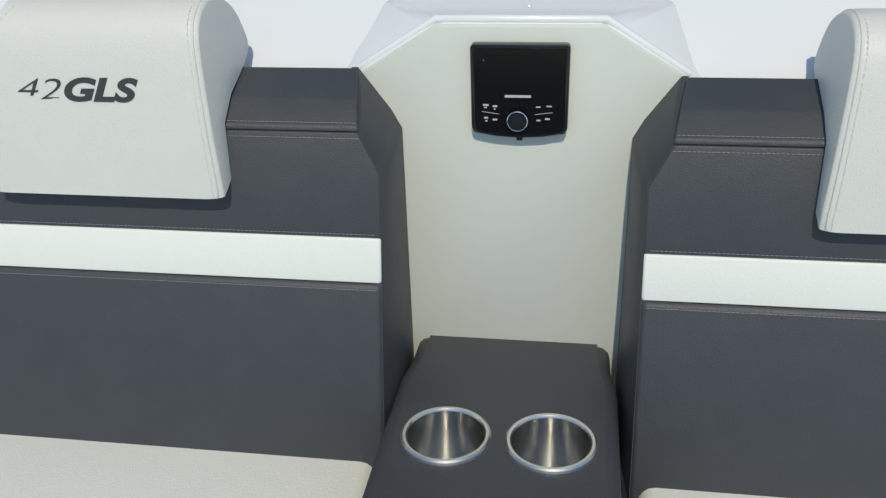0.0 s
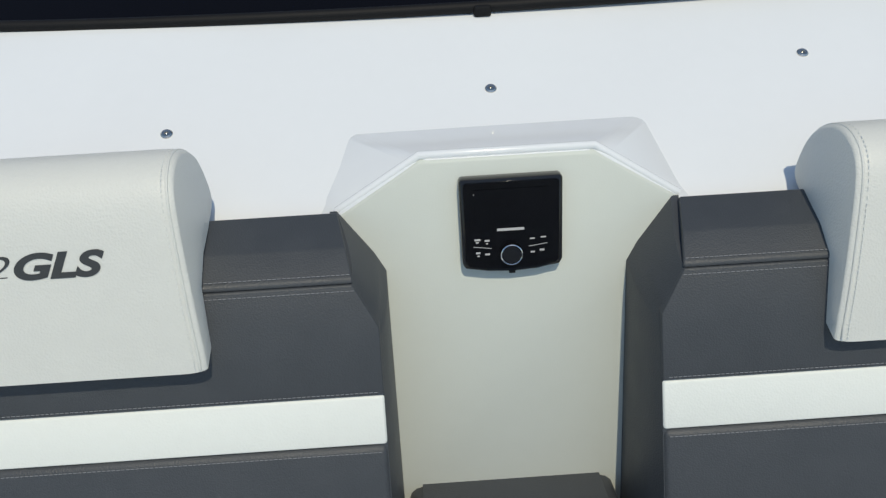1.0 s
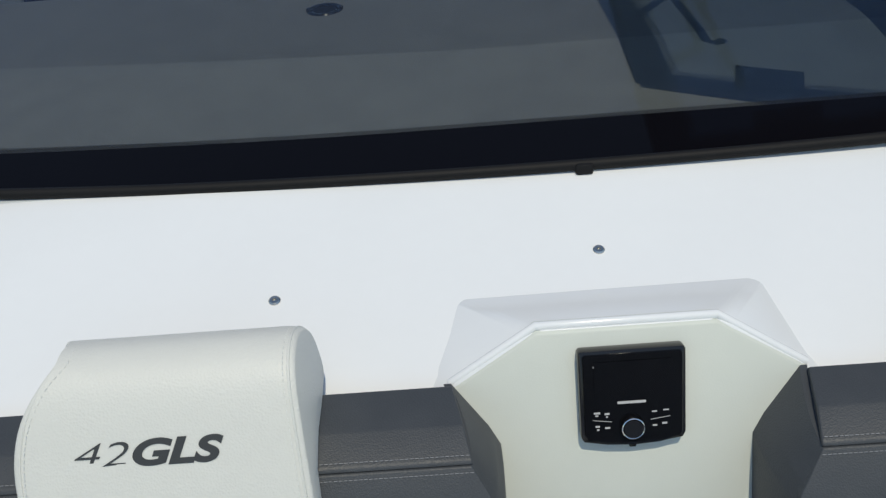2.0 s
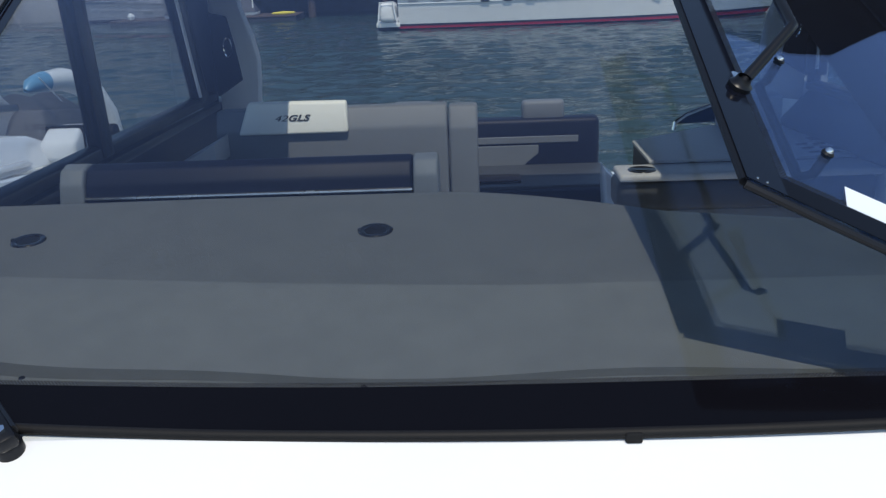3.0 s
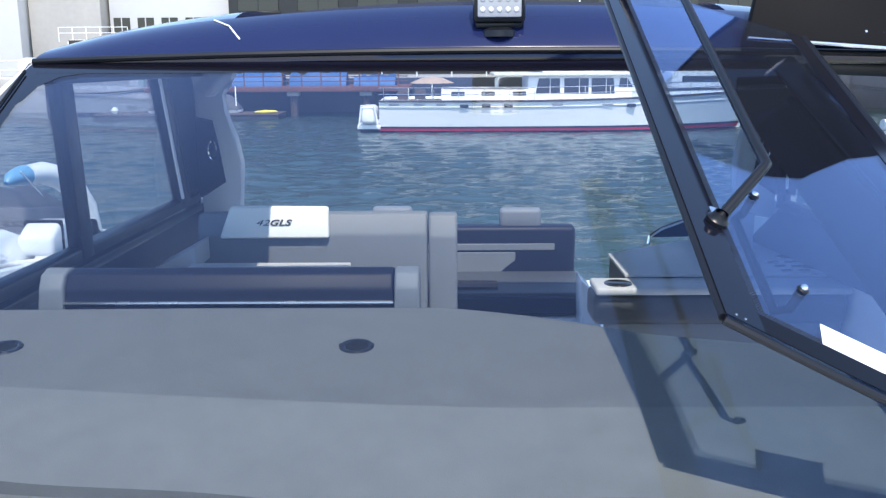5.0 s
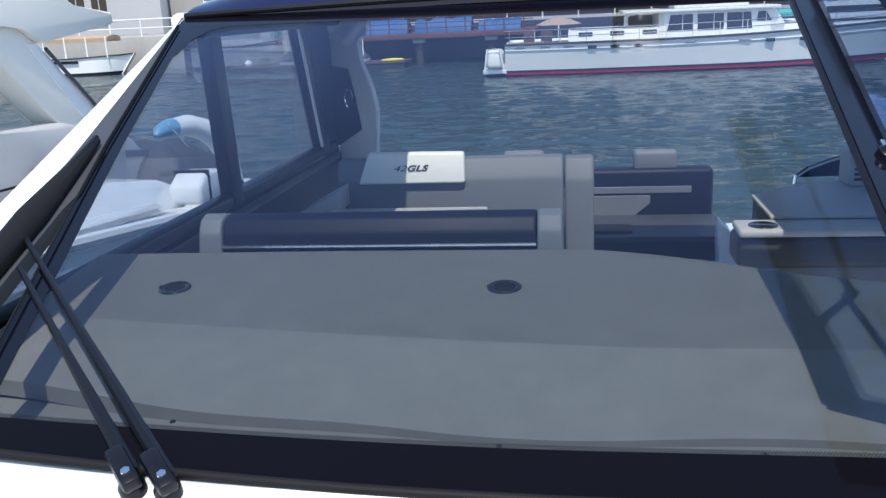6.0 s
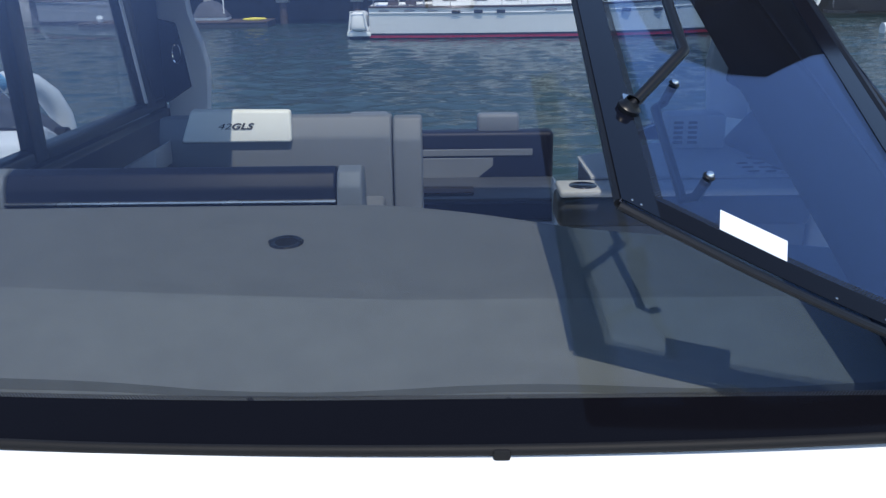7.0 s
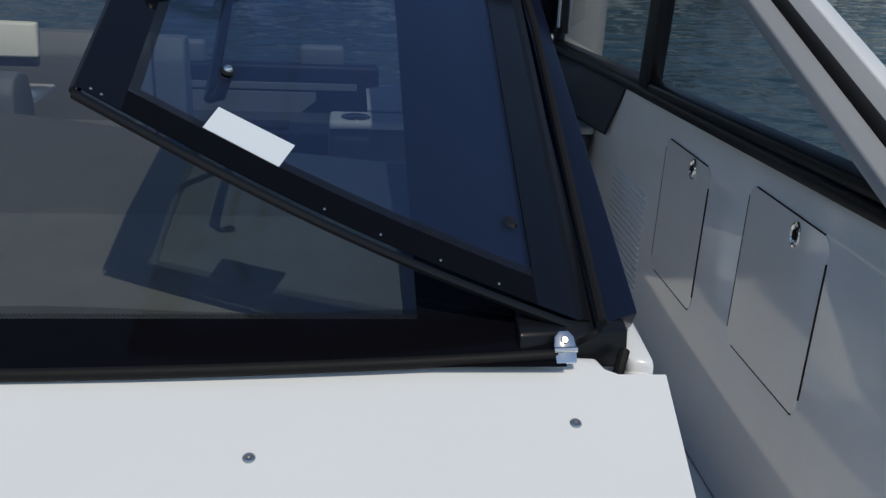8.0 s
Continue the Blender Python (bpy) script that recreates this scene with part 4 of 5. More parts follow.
for s, nm in ((-1, "wall_port"), (1, "wall_starboard")):
    X = (lambda x: x) if s < 0 else mx
    t = thing(nm, (X(-2.28), 5.5, 0.5), "dark lined cabin side below the window" if s < 0 else "glossy grey gelcoat walkway side with two locker hatches", "wall", kind="structure")
    part("side", prism([(X(-2.26), 2.3, FLOOR), (X(-2.26), 9.0, FLOOR), (X(-2.26), 9.0, 0.92), (X(-2.26), 7.5, 0.98), (X(-2.26), 5.0, 1.07), (X(-2.26), 2.3, 1.10 + 0.06 * (s > 0))], (s * 0.10, 0, 0), 0.01, 2), NAVYV if s < 0 else GELG, t)
    part("outer_gunwale", prism([(X(-2.36), 2.2, 0.9), (X(-2.36), 9.0, 0.82), (X(-2.60), 9.0, 0.72), (X(-2.60), 2.2, 0.80)], (0, 0, 0.1), 0.02, 2), GEL, t)
    for z0, z1, z2, xo, drop in (((1.10, 1.19, 1.165, 0.0, -0.10), (1.03, 1.095, 1.085, 0.02, -0.10)) if s < 0 else ((1.19, 1.262, 1.240, 0.0, -0.265), (1.128, 1.188, 1.176, 0.02, -0.205))):
        part("sill_rail", prism([(X(-2.235 + xo), 2.5, z0), (X(-2.30 + xo / 2), 2.5, z0), (X(-2.30 + xo / 2), 2.5, z1), (X(-2.235 + xo), 2.5, z2)], (0, 5.3, drop), 0.010, 2), BLACKG, t)
    part("pinstripe", tube([(X(-2.247), 4.30, 1.088 if s < 0 else 1.0), (X(-2.247), 7.4, 1.005 if s < 0 else 0.92)], 0.006, 6), LEDW, t, "thin pale trim line") if s < 0 else None
    part("head_rail", prism([(X(-2.17), 5.13, 2.00), (X(-2.235), 5.13, 2.00), (X(-2.235), 5.13, 2.075), (X(-2.17), 5.13, 2.075)], (0, 3.1, -0.02), 0.010, 2), BLACKG, t)
    for y, w, k in ((5.44, 0.16, -0.10), (7.33, 0.22, -0.40) if s < 0 else (7.64, 0.26, 0.05)):
        part("window_post", prism([(X(-2.23), y, 1.05), (X(-2.23), y + w, 1.05), (X(-2.31), y + w, 1.05), (X(-2.31), y, 1.05)], (0, k, 0.99), 0.008, 2), BLACKG, t)
    wp = thing("side_window_port" if s < 0 else "side_window_starboard", (X(-2.28), 5.5, 1.1), "clear tinted cabin side window", "window", kind="structure")
    part("pane", prism([(X(-2.268), 2.75, 1.13), (X(-2.268), 5.45, 1.08), (X(-2.268), 5.36, 2.02), (X(-2.268), 4.95, 2.02)], (s * 0.006, 0, 0)), GLASSS, wp)
    part("pane", prism([(X(-2.268), 5.58, 1.08), (X(-2.268), 7.34 if s < 0 else 7.66, 1.05), (X(-2.268), 6.96 if s < 0 else 7.70, 2.02), (X(-2.268), 5.48, 2.02)], (s * 0.006, 0, 0)), GLASSS, wp)
    part("edge_trim", tube([(X(-2.228), 7.315 if s < 0 else 7.63, 1.10), (X(-2.228), 6.955 if s < 0 else 7.68, 1.99)], 0.012, 6), QUART, wp, "pale trim along the pane's rear edge")
    # rear quarter with a dark triangular light
    qp = thing("quarter_panel", (X(-2.1), 7.9, 1.0), "grey curved rear quarter pillar of the cabin", "pillar", "quarter panels", "structure")
    part("shell", prism([(X(-2.24), 7.9, 0.82), (X(-1.94), 7.9, 0.86), (X(-1.925), 7.9, 1.10), (X(-1.91), 7.9, 1.28), (X(-1.945), 7.9, 1.48), (X(-2.026), 7.9, 1.70), (X(-2.06), 7.9, 1.84), (X(-1.96), 7.9, 1.97), (X(-1.90), 7.9, 2.06), (X(-2.28), 7.9, 2.06)], (0, 0.14, 0), 0.02, 2), QUART, qp)
    part("dark_inset", prism([(X(-2.27), 7.885, 1.67), (X(-2.125), 7.885, 1.635), (X(-2.08), 7.885, 1.40), (X(-2.044), 7.885, 1.141), (X(-2.235), 7.885, 1.02), (X(-2.27), 7.885, 1.02)], (0, 0.03, 0), 0.004, 1), NAVYV, qp)
    mm = frame_m((X(-2.13), 7.884, 1.40), (1, 0, 0), (0, -1, 0)) @ Matrix.Diagonal((0.55, 1.3, 1, 1))
    part("speaker_ring", lathe([(0.05, 0.0), (0.05, 0.03), (0.06, 0.035), (0.068, 0.0)], 24, mm), CHROME, qp)
    part("side_liner", prism([(X(-2.26), 7.40 if s < 0 else 7.76, 0.90), (X(-2.26), 7.92, 0.90), (X(-2.26), 7.92, 2.04), (X(-2.26), 7.10 if s < 0 else 7.80, 2.04)], (s * 0.06, 0, 0), 0.01, 1), NAVYV, qp)

pf = thing("plastic_film", (-2.1, 7.87, 1.9), "crumpled clear-white protective film on the quarter pillar", "film")
part("film", sheet(lambda u, v: (-2.33 + 0.38 * u, 7.865 - 0.02 * math.sin(9 * u + 4 * v), 2.0 - v * (0.04 + 0.135 * math.sin(math.pi * min(1, u * 0.62 + 0.12)) ** 2 * (1 if u < 0.66 else 0.75)) + 0.008 * math.sin(23 * u)), 14, 6, (0, 0.004, 0)), QUART, pf)
part("edge", tube([(-2.33 + 0.38 * u, 7.855 - 0.02 * math.sin(9 * u + 4), 2.0 - (0.04 + 0.135 * math.sin(math.pi * min(1, u * 0.62 + 0.12)) ** 2 * (1 if u < 0.66 else 0.75)) + 0.008 * math.sin(23 * u)) for u in np.linspace(0, 1, 20)], 0.006, 6), GEL, pf, "bright torn edge")
# locker hatches of the starboard walkway side
XF = mx(-2.26)
for y0, y1, z0, z1, ly, lz in ((4.52, 5.10, 0.205, 0.895, 4.713, 0.838), (3.48, 4.11, 0.275, 0.955, 3.705, 0.889)):
    h = thing("locker_hatch", (2.41, (y0 + y1) / 2, z0), "grey gelcoat locker hatch with chrome latch", "hatch", "walkway hatches")
    c = 0.05
    o = []
    for cy, cz, a0 in ((y1 - c, z0 + c, -90), (y1 - c, z1 - c, 0), (y0 + c, z1 - c, 90), (y0 + c, z0 + c, 180)):
        o += [(cy + c * math.cos(radians(a0 + k * 15)), cz + c * math.sin(radians(a0 + k * 15))) for k in range(7)]
    part("lid", prism([(XF - 0.004, y, z) for y, z in o], (0.005, 0, 0), 0.0015, 1), GELG, h)
    # shadow gaps along the four sides, closed at the rounded corners
    g = 0.0024
    for ya, yb, za, zb in ((y0 - g, y0 + g, z0 + 0.075, z1 - 0.09), (y1 - g, y1 + g, z0 + 0.06, z1 - 0.05), (y0 + 0.04, y1 - 0.05, z1 - g, z1 + g), (y0 + 0.03, y1 - 0.06, z0 - g, z0 + g)):
        part("gap", box((XF - 0.0052, ya, za), (XF + 0.002, yb, zb)), BLACKM, h)
    m = frame_m((XF - 0.005, ly, lz), (0, 1, 0), (-1, 0, 0)) @ Matrix.Diagonal((0.62, 1, 1, 1))
    la = part("latch", lathe([(0.050, 0.0), (0.048, 0.008), (0.038, 0.011), (0.032, 0.005), (0.0, 0.003)], 26, m), CHROME, h, "oval chrome latch")
    part("keyhole", lathe([(0.0, 0.010), (0.014, 0.010), (0.018, 0.004)], 14, m @ Matrix.Diagonal((1, 1.3, 1, 1))), BLACKM, la)
sp = thing("speaker_vent", (2.4, 5.55, 0.2), "ribbed grey louvre panel in the walkway side", "louvre")
for i in range(16):
    part("rib", box((XF - 0.010, 5.31, 0.50 - i * 0.036), (XF + 0.002, 5.93, 0.516 - i * 0.036), 0.003, 1), GELG, sp)
solo("side_pad", prism([(2.41, 5.86, 1.0), (2.41, 7.8, 0.93), (2.16, 7.8, 0.66), (2.385, 6.12, 0.66)], (0.02, 0.02, -0.02), 0.005, 1), NAVYV, "dark padded panel on the cabin side above the galley", "side panel")

# roof
def roof_z(x, y):
    w = max(0.0, 1 - ((x - CX) / 2.42) ** 2)
    return 2.105 + 0.045 * w + (0.285 * w ** 0.55 + 0.02) * (1 - math.exp(-max(0, y - 5.05) / 0.22))


roof = thing("roof", (CX, 6.2, 2.1), "dark navy gloss hardtop roof with an open sunroof", "roof", kind="structure")
HX0, HX1, HY0, HY1 = -1.32, 1.15, 5.35, 6.35
def roof_part(x0, x1, y0, y1, nx, ny):
    part("roof_panel", sheet(lambda u, v: (x0 + u * (x1 - x0), y0 + v * (y1 - y0), roof_z(x0 + u * (x1 - x0), y0 + v * (y1 - y0))), nx, ny, (0, 0, -0.035)), NAVYG, roof)
roof_part(-2.235, 2.44, 5.05, HY0, 36, 14)
roof_part(-2.235, HX0, HY0, HY1, 12, 8)
roof_part(HX1, 2.44, HY0, HY1, 12, 8)
roof_part(-2.235, 2.44, HY1, 8.3, 24, 10)
part("front_trim", tube([(x, 5.045, roof_z(x, 5.05) + 0.002) for x in np.linspace(-2.225, 2.42, 24)], 0.016, 8), BLACKG, roof)
part("header", sheet(lambda u, v: (lambda x: (x, 5.062, 2.085 + v * (roof_z(x, 5.05) - 2.085)))(-2.205 + u * 4.60), 24, 2, (0, 0.02, 0)), NAVYD, roof)
part("side_trim", tube([(-2.262, y, 2.09) for y in (5.05, 6, 7, 8.3)], 0.04, 8), GEL, roof, "white roof edge")
part("side_trim", tube([(2.45, y, 2.085) for y in (5.05, 6, 7, 8.3)], 0.05, 8), GEL, roof, "white roof edge")
bm = B()
for x0, x1, y0, y1 in ((-2.20, 2.42, 5.08, HY0), (-2.20, HX0, HY0, HY1), (HX1, 2.42, HY0, HY1), (-2.20, 2.42, HY1, 8.25)):
    sheet(lambda u, v: (x0 + u * (x1 - x0), y0 + v * (y1 - y0), roof_z(x0 + u * (x1 - x0), y0 + v * (y1 - y0)) - 0.05), 10, 4, (0, 0, -0.01), bm)
solo("ceiling", bm, HEADL, "black headliner under the hardtop", "ceiling", "structure")
for x, y in ((1.75, 5.2), (1.75, 6.0), (2.05, 5.2), (2.05, 6.0)):
    solo("ceiling_lamp", lathe([(0.0, 0.0), (0.018, 0.0), (0.024, 0.006)], 14, Matrix.Translation((x, y, roof_z(x, y) - 0.068))), LEDW, "small round ceiling downlight", "downlight", group="ceiling lights")
lb = thing("spotlight", (-0.0, 5.15, 2.2), "black square deck floodlight on the roof", "floodlight")
LZ = roof_z(0, 5.15) - 0.035
part("base", lathe([(0.085, 0.0), (0.08, 0.03), (0.05, 0.045), (0, 0.045)], 24, Matrix.Translation((0, 5.15, LZ - 0.01))), BLACKG, lb)
part("yoke", box((-0.115, 5.13, LZ + 0.03), (0.115, 5.18, LZ + 0.065), 0.01), BLACKG, lb)
part("housing", box((-0.125, 5.10, LZ + 0.055), (0.125, 5.20, LZ + 0.27), 0.02), BLACKG, lb)
lens = part("lens", box((-0.105, 5.09, LZ + 0.08), (0.105, 5.105, LZ + 0.25), 0.008), LENSG, lb, "pale lens over rows of diodes")
for i in range(5):
    for j in range(3):
        part("diode", lathe([(0.0, 0.004), (0.009, 0.004), (0.014, 0.0)], 10, frame_m((-0.08 + 0.04 * i, 5.089, LZ + 0.115 + 0.05 * j), (1, 0, 0), (0, -1, 0))), PRINT, lens)
an = thing("roof_antenna", (-1.0, 5.2, 2.3), "thin white cord lying on the roof front", "cord")
part("cord", tube([(-1.25, 5.12, roof_z(-1.25, 5.12) + 0.006), (-1.32, 5.22, roof_z(-1.32, 5.22) + 0.008), (-1.42, 5.33, roof_z(-1.42, 5.33) + 0.006)], 0.004, 6), GEL, an)

# raised hatch lid above the walkway
rh = thing("roof_hatch", (1.9, 5.0, 2.1), "black roof hatch lid raised above the walkway", "hatch")
def lid_p(x, z):
    return (x, 4.97 - 0.036 * (x - 1.36) + 0.44 * (z - 2.20 + 0.082 * (x - 1.36)), z)


part("lid", prism([lid_p(x, z) for x, z in ((1.14, 2.21), (1.30, 2.72), (1.54, 3.34), (2.15, 3.66), (2.50, 3.39), (2.58, 3.15), (2.42, 2.73), (2.46, 2.11))], (0, 0.05, -0.02), 0.012, 2), HEADL, rh)
part("edge", tube([(1.14, 4.955, 2.20), (2.46, 4.92, 2.10)], 0.010, 8), CHROME, rh, "thin bright lower edge")
part("stay", tube([(1.45, 4.98, 2.15), (1.62, 5.16, 2.62)], 0.014, 8), BLACKG, rh)
for x in (1.70, 1.78, 2.02, 2.10, 2.34):
    part("stud", lathe([(0, 0.006), (0.008, 0.005), (0.010, 0)], 10, frame_m((x, 4.985 - 0.03 * (x - 1.36) / 1.1 + 0.012, 2.235 - 0.082 * (x - 1.36) + 0.02), (1, 0, 0), (0, -0.9, 0.4))), CHROME, rh)


# ---- cabin furniture ----
def roll_pad(x0, x1, prof, material, name, parent, lab=""):
    b = prism([(x0, y, z) for y, z in prof], (x1 - x0, 0, 0), 0.012, 3)
    return part(name, b, material, parent, lab)


cb = thing("companion_bench", (-1.1, 4.3, FLOOR), "companion bench with navy vinyl back and grey bolsters", "bench")
part("base", box((-1.9, 4.28, FLOOR), (-0.4, 4.9, 0.5), 0.01), GREYV, cb)
pr = [(4.25, 0.45), (4.22, 0.9), (4.215, 1.12), (4.225, 1.20), (4.26, 1.255), (4.32, 1.27), (4.40, 1.25), (4.44, 1.15), (4.44, 0.45)]
roll_pad(-1.82, -0.475, pr, NAVYV, "pad", cb)
for a, c in ((-1.925, -1.825), (-0.47, -0.368)):
    roll_pad(a, c, [(y - 0.006, z + 0.004) for y, z in pr], GREYV, "bolster", cb, "grey vinyl end bolster")
part("piping", tube([(-1.82, 4.212, 1.145), (-0.475, 4.212, 1.145)], 0.009, 8), STEEL, cb, "silver trim line")

sofa = thing("cabin_sofa", (-1.1, 6.7, 0.0), "grey vinyl cabin sofa with tall back", "sofa")
part("back", prism([(-1.95, 6.66, 0.3), (-1.95, 6.64, 0.95), (-1.95, 6.70, 1.085), (-1.95, 6.85, 1.08), (-1.95, 6.9, 0.3)], (1.56, 0, 0), 0.02, 3), GREYV, sofa)
part("back_end", prism([(-0.382, 6.66, 0.3), (-0.382, 6.64, 0.93), (-0.382, 6.70, 1.072), (-0.382, 6.85, 1.07), (-0.382, 6.9, 0.3)], (0.195, 0, 0), 0.02, 3), GREYV, sofa)
part("seat", box((-1.95, 6.0, 0.35), (-0.44, 6.66, 0.55), 0.03, 3), GREYV, sofa)
part("base", box((-1.95, 6.05, FLOOR), (-0.44, 6.85, 0.35), 0.01), GEL, sofa)
# added pale wedge, shaped like the sunlit triangle beside the sofa
part("sun_patch_wedge", prism([(-2.16, 6.30, 0.79), (-1.87, 6.30, 0.79), (-1.87, 6.30, 0.945)], (0, 0.36, 0), 0.01, 2), PALEV, sofa, "pale wedge standing in for a patch of sun")
solo("cabin_table", box((-1.9, 5.7, 0.80), (-0.87, 6.3, 0.838), 0.012, 2, box((-1.5, 5.9, FLOOR), (-1.4, 6.0, 0.80))), GEL, "white table with rounded edge before the sofa", "table")

pil = thing("head_pillow", (-1.4, 6.62, 0.93), "off-white headrest pad with dark lettering hung on the sofa back", "headrest")
part("pad", prism([(-1.79, 6.600, 0.93), (-1.05, 6.600, 0.93), (-1.055, 6.635, 1.135), (-1.715, 6.635, 1.143)], (0, 0.06, 0.006), 0.018, 3), STRIPE, pil)
mm = Matrix.Scale(1 / K, 4) @ frame_m(Vector((-1.545, 6.6115, 1.02)) * K, (1, 0, 0), (0, -1, 0.17)) @ Matrix.Diagonal((1.6, 1, 1, 1))
lettering("lettering", "42", 0.056 * K, mm, INK, pil, 0.35, 0.0, 1.05)
mm = Matrix.Scale(1 / K, 4) @ frame_m(Vector((-1.452, 6.6115, 1.02)) * K, (1, 0, 0), (0, -1, 0.17)) @ Matrix.Diagonal((1.4, 1, 1, 1))
lettering("lettering", "GLS", 0.056 * K, mm, INK, pil, 0.35, 0.0018, 1.1)

ab = thing("aft_bench", (0.5, 10.0, FLOOR), "two-tone navy and grey aft bench with headrests", "bench")
part("back", box((-1.13, 10.29, -0.41), (1.14, 10.53, 0.309), 0.05, 3), NAVYV, ab)
part("stripe", box((-1.05, 10.28, 0.05), (0.912, 10.32, 0.124), 0.005, 1), GREYV, ab, "grey stripe")
part("insert", prism([(-1.05, 10.279, -0.31), (0.175, 10.279, -0.31), (0.485, 10.279, -0.06), (0.485, 10.279, 0.028), (-1.05, 10.279, 0.028)], (0, 0.04, 0), 0.004, 1), GREYV, ab, "grey insert")
part("seat_top", box((-1.13, 9.35, -0.27), (1.15, 10.28, -0.18), 0.02, 2), DARKV, ab, "charcoal seat top")
part("seat", box((-1.13, 9.29, -0.40), (1.165, 10.28, -0.215), 0.03, 2), NAVYV, ab)
part("base", box((-1.13, 9.40, FLOOR), (1.05, 10.28, -0.39), 0.01), NAVYV, ab)
for x0, x1, z in ((0.315, 0.772, 0.493), (-1.08, -0.64, 0.515)):
    part("headrest", box((x0, 10.36, 0.27), (x1, 10.52, z), 0.045, 3), GREYV, ab, "grey headrest")
tr = thing("teak_tray", (-0.03, 9.5, -0.178), "dark red varnished tray table on the bench", "tray")
part("tray", box((-0.38, 9.46, -0.178), (0.25, 9.74, -0.146), 0.008), TEAK, tr)
part("edge", tube([(-0.38, 9.457, -0.162), (0.25, 9.457, -0.162)], 0.007, 6), CHROME, tr)
solo("side_step", prism([(0.995, 8.85, 0.072), (1.105, 8.85, -0.03), (1.12, 8.85, -0.31), (1.21, 8.85, -0.385), (1.21, 8.85, FLOOR), (1.015, 8.85, FLOOR)], (0, 0.4, 0.0), 0.016, 2), GEL, "white moulded coaming beside the bench", "coaming")

gal = thing("galley_unit", (1.5, 6.9, FLOOR), "galley unit with pale worktop and dark padded front", "galley")
part("worktop", box((0.715, 6.36, 0.588), (2.395, 6.66, 0.640), 0.02, 3), PALEV, gal, "pale moulded worktop")
part("front", box((0.708, 6.40, 0.37), (2.39, 6.72, 0.586), 0.05, 3), DARKV, gal, "charcoal padded front")
part("body", prism([(0.79, 6.48, FLOOR), (0.96, 7.30, FLOOR), (1.63, 7.78, FLOOR), (2.385, 7.78, FLOOR), (2.385, 6.48, FLOOR)], (0, 0, 0.368 - FLOOR), 0.01, 1), GREYV, gal)
part("shell", prism([(0.965, 6.665, 0.37), (0.965, 7.30, 0.37), (1.635, 7.79, 0.37), (2.385, 7.79, 0.37), (2.385, 6.665, 0.37)], (0, 0, 0.27), 0.01, 1), DARKV, gal, "charcoal side under the lid")
part("sink_ring", lathe([(0.0, 0.004), (0.070, 0.004), (0.077, 0.009), (0.090, 0.006), (0.094, 0.0)], 24, Matrix.Translation((0.88, 6.49, 0.640))), BLACKP, gal)
lid = part("lid", prism([(0.955, 6.64, 0.642), (0.955, 7.31, 0.642), (1.63, 7.80, 0.642), (2.36, 7.80, 0.642), (2.37, 6.64, 0.642)], (0, 0, 0.024), 0.008, 2), PALEV, gal, "pale lid with slots and oval holes")
for i in range(3):
    for j in range(2):
        x, y = 2.045 + 0.12 * j, 6.70 + i * 0.13
        part("slot", prism([(x, y, 0.6665), (x + 0.085, y + 0.02, 0.6665), (x + 0.085, y + 0.065, 0.6665), (x, y + 0.045, 0.6665)], (0, 0, 0.003)), BLACKM, lid, smooth=False)
for x, y in ((2.28, 7.50), (2.255, 7.17), (2.31, 6.84)):
    part("oval", lathe([(0.0, 0.004), (0.07, 0.004), (0.078, 0.0)], 20, Matrix.Translation((x, y, 0.666)) @ Matrix.Diagonal((1.0, 0.8, 1, 1))), BLACKM, lid)
vent_box = part("vent_box", box((1.68, 7.52, 0.667), (2.12, 7.78, 0.93), 0.02, 2), PALEV, gal, "pale upright box with dark slots")
for i in range(2):
    for j in range(5):
        x, z = 1.72 + i * 0.11, 0.71 + j * 0.038
        part("slot", box((x, 7.515, z), (x + 0.07, 7.525, z + 0.02)), BLACKM, vent_box, smooth=False)
part("rail", tube([(1.40, 7.93, 0.61), (1.41, 7.94, 0.67), (1.51, 8.0, 0.72), (1.69, 8.06, 0.77), (1.93, 8.06, 0.84), (2.14, 8.12, 0.84)], 0.015, 8), CHROME, gal)
part("cover", prism([(1.43, 8.03, 0.64), (1.69, 8.10, 0.745), (1.96, 8.14, 0.795), (2.07, 8.08, 0.64)], (0, 0.02, 0.01), 0.003, 1), NAVYV, gal)

# ---- harbour: motor yacht across the water ----
YY = 39.0
def ship(name, x0, x1, y, sheer0, sheer1, label, beam=2.2, n=26, stripe=HULLR, hull=HULLW, rake=0.9):
    t = thing(name, ((x0 + x1) / 2, y, WL), label, "boat")
    def sec(u, v):
        x = x0 + (x1 - x0) * u
        half = beam * (1 - max(0, (u - 0.55) / 0.45) ** 2.2) * (0.86 + 0.14 * min(1, u / 0.2))
        z = WL - 0.1 + v * ((sheer0 + (sheer1 - sheer0) * (max(0, u - 0.35) / 0.65) ** 1.8) - WL + 0.1)
        return (x + rake * v * max(0, u - 0.7) / 0.3, y - half * (0.86 + 0.14 * v), z)
    b = B()
    sheet(lambda u, v: sec(u, 0.13 + v * 0.87), n, 6, (0, 0.15, 0), b)
    part("hull", b, hull, t)
    part("boot_stripe", sheet(lambda u, v: Vector(sec(u, 0.045 + v * 0.085)) + Vector((0, -0.01, 0)), n, 1, (0, 0.2, 0)), stripe, t)
    part("waterline", sheet(lambda u, v: Vector(sec(u, 0.128 + v * 0.055)) + Vector((0, -0.02, 0)), n, 1, (0, 0.2, 0)), HULLD, t)
    part("deck", sheet(lambda u, v: Vector(sec(u, 0.96)) + Vector((0, v * 2 * (y - sec(u, 0.96)[1]), 0)), n, 4, (0, 0, -0.05)), GELG, t)
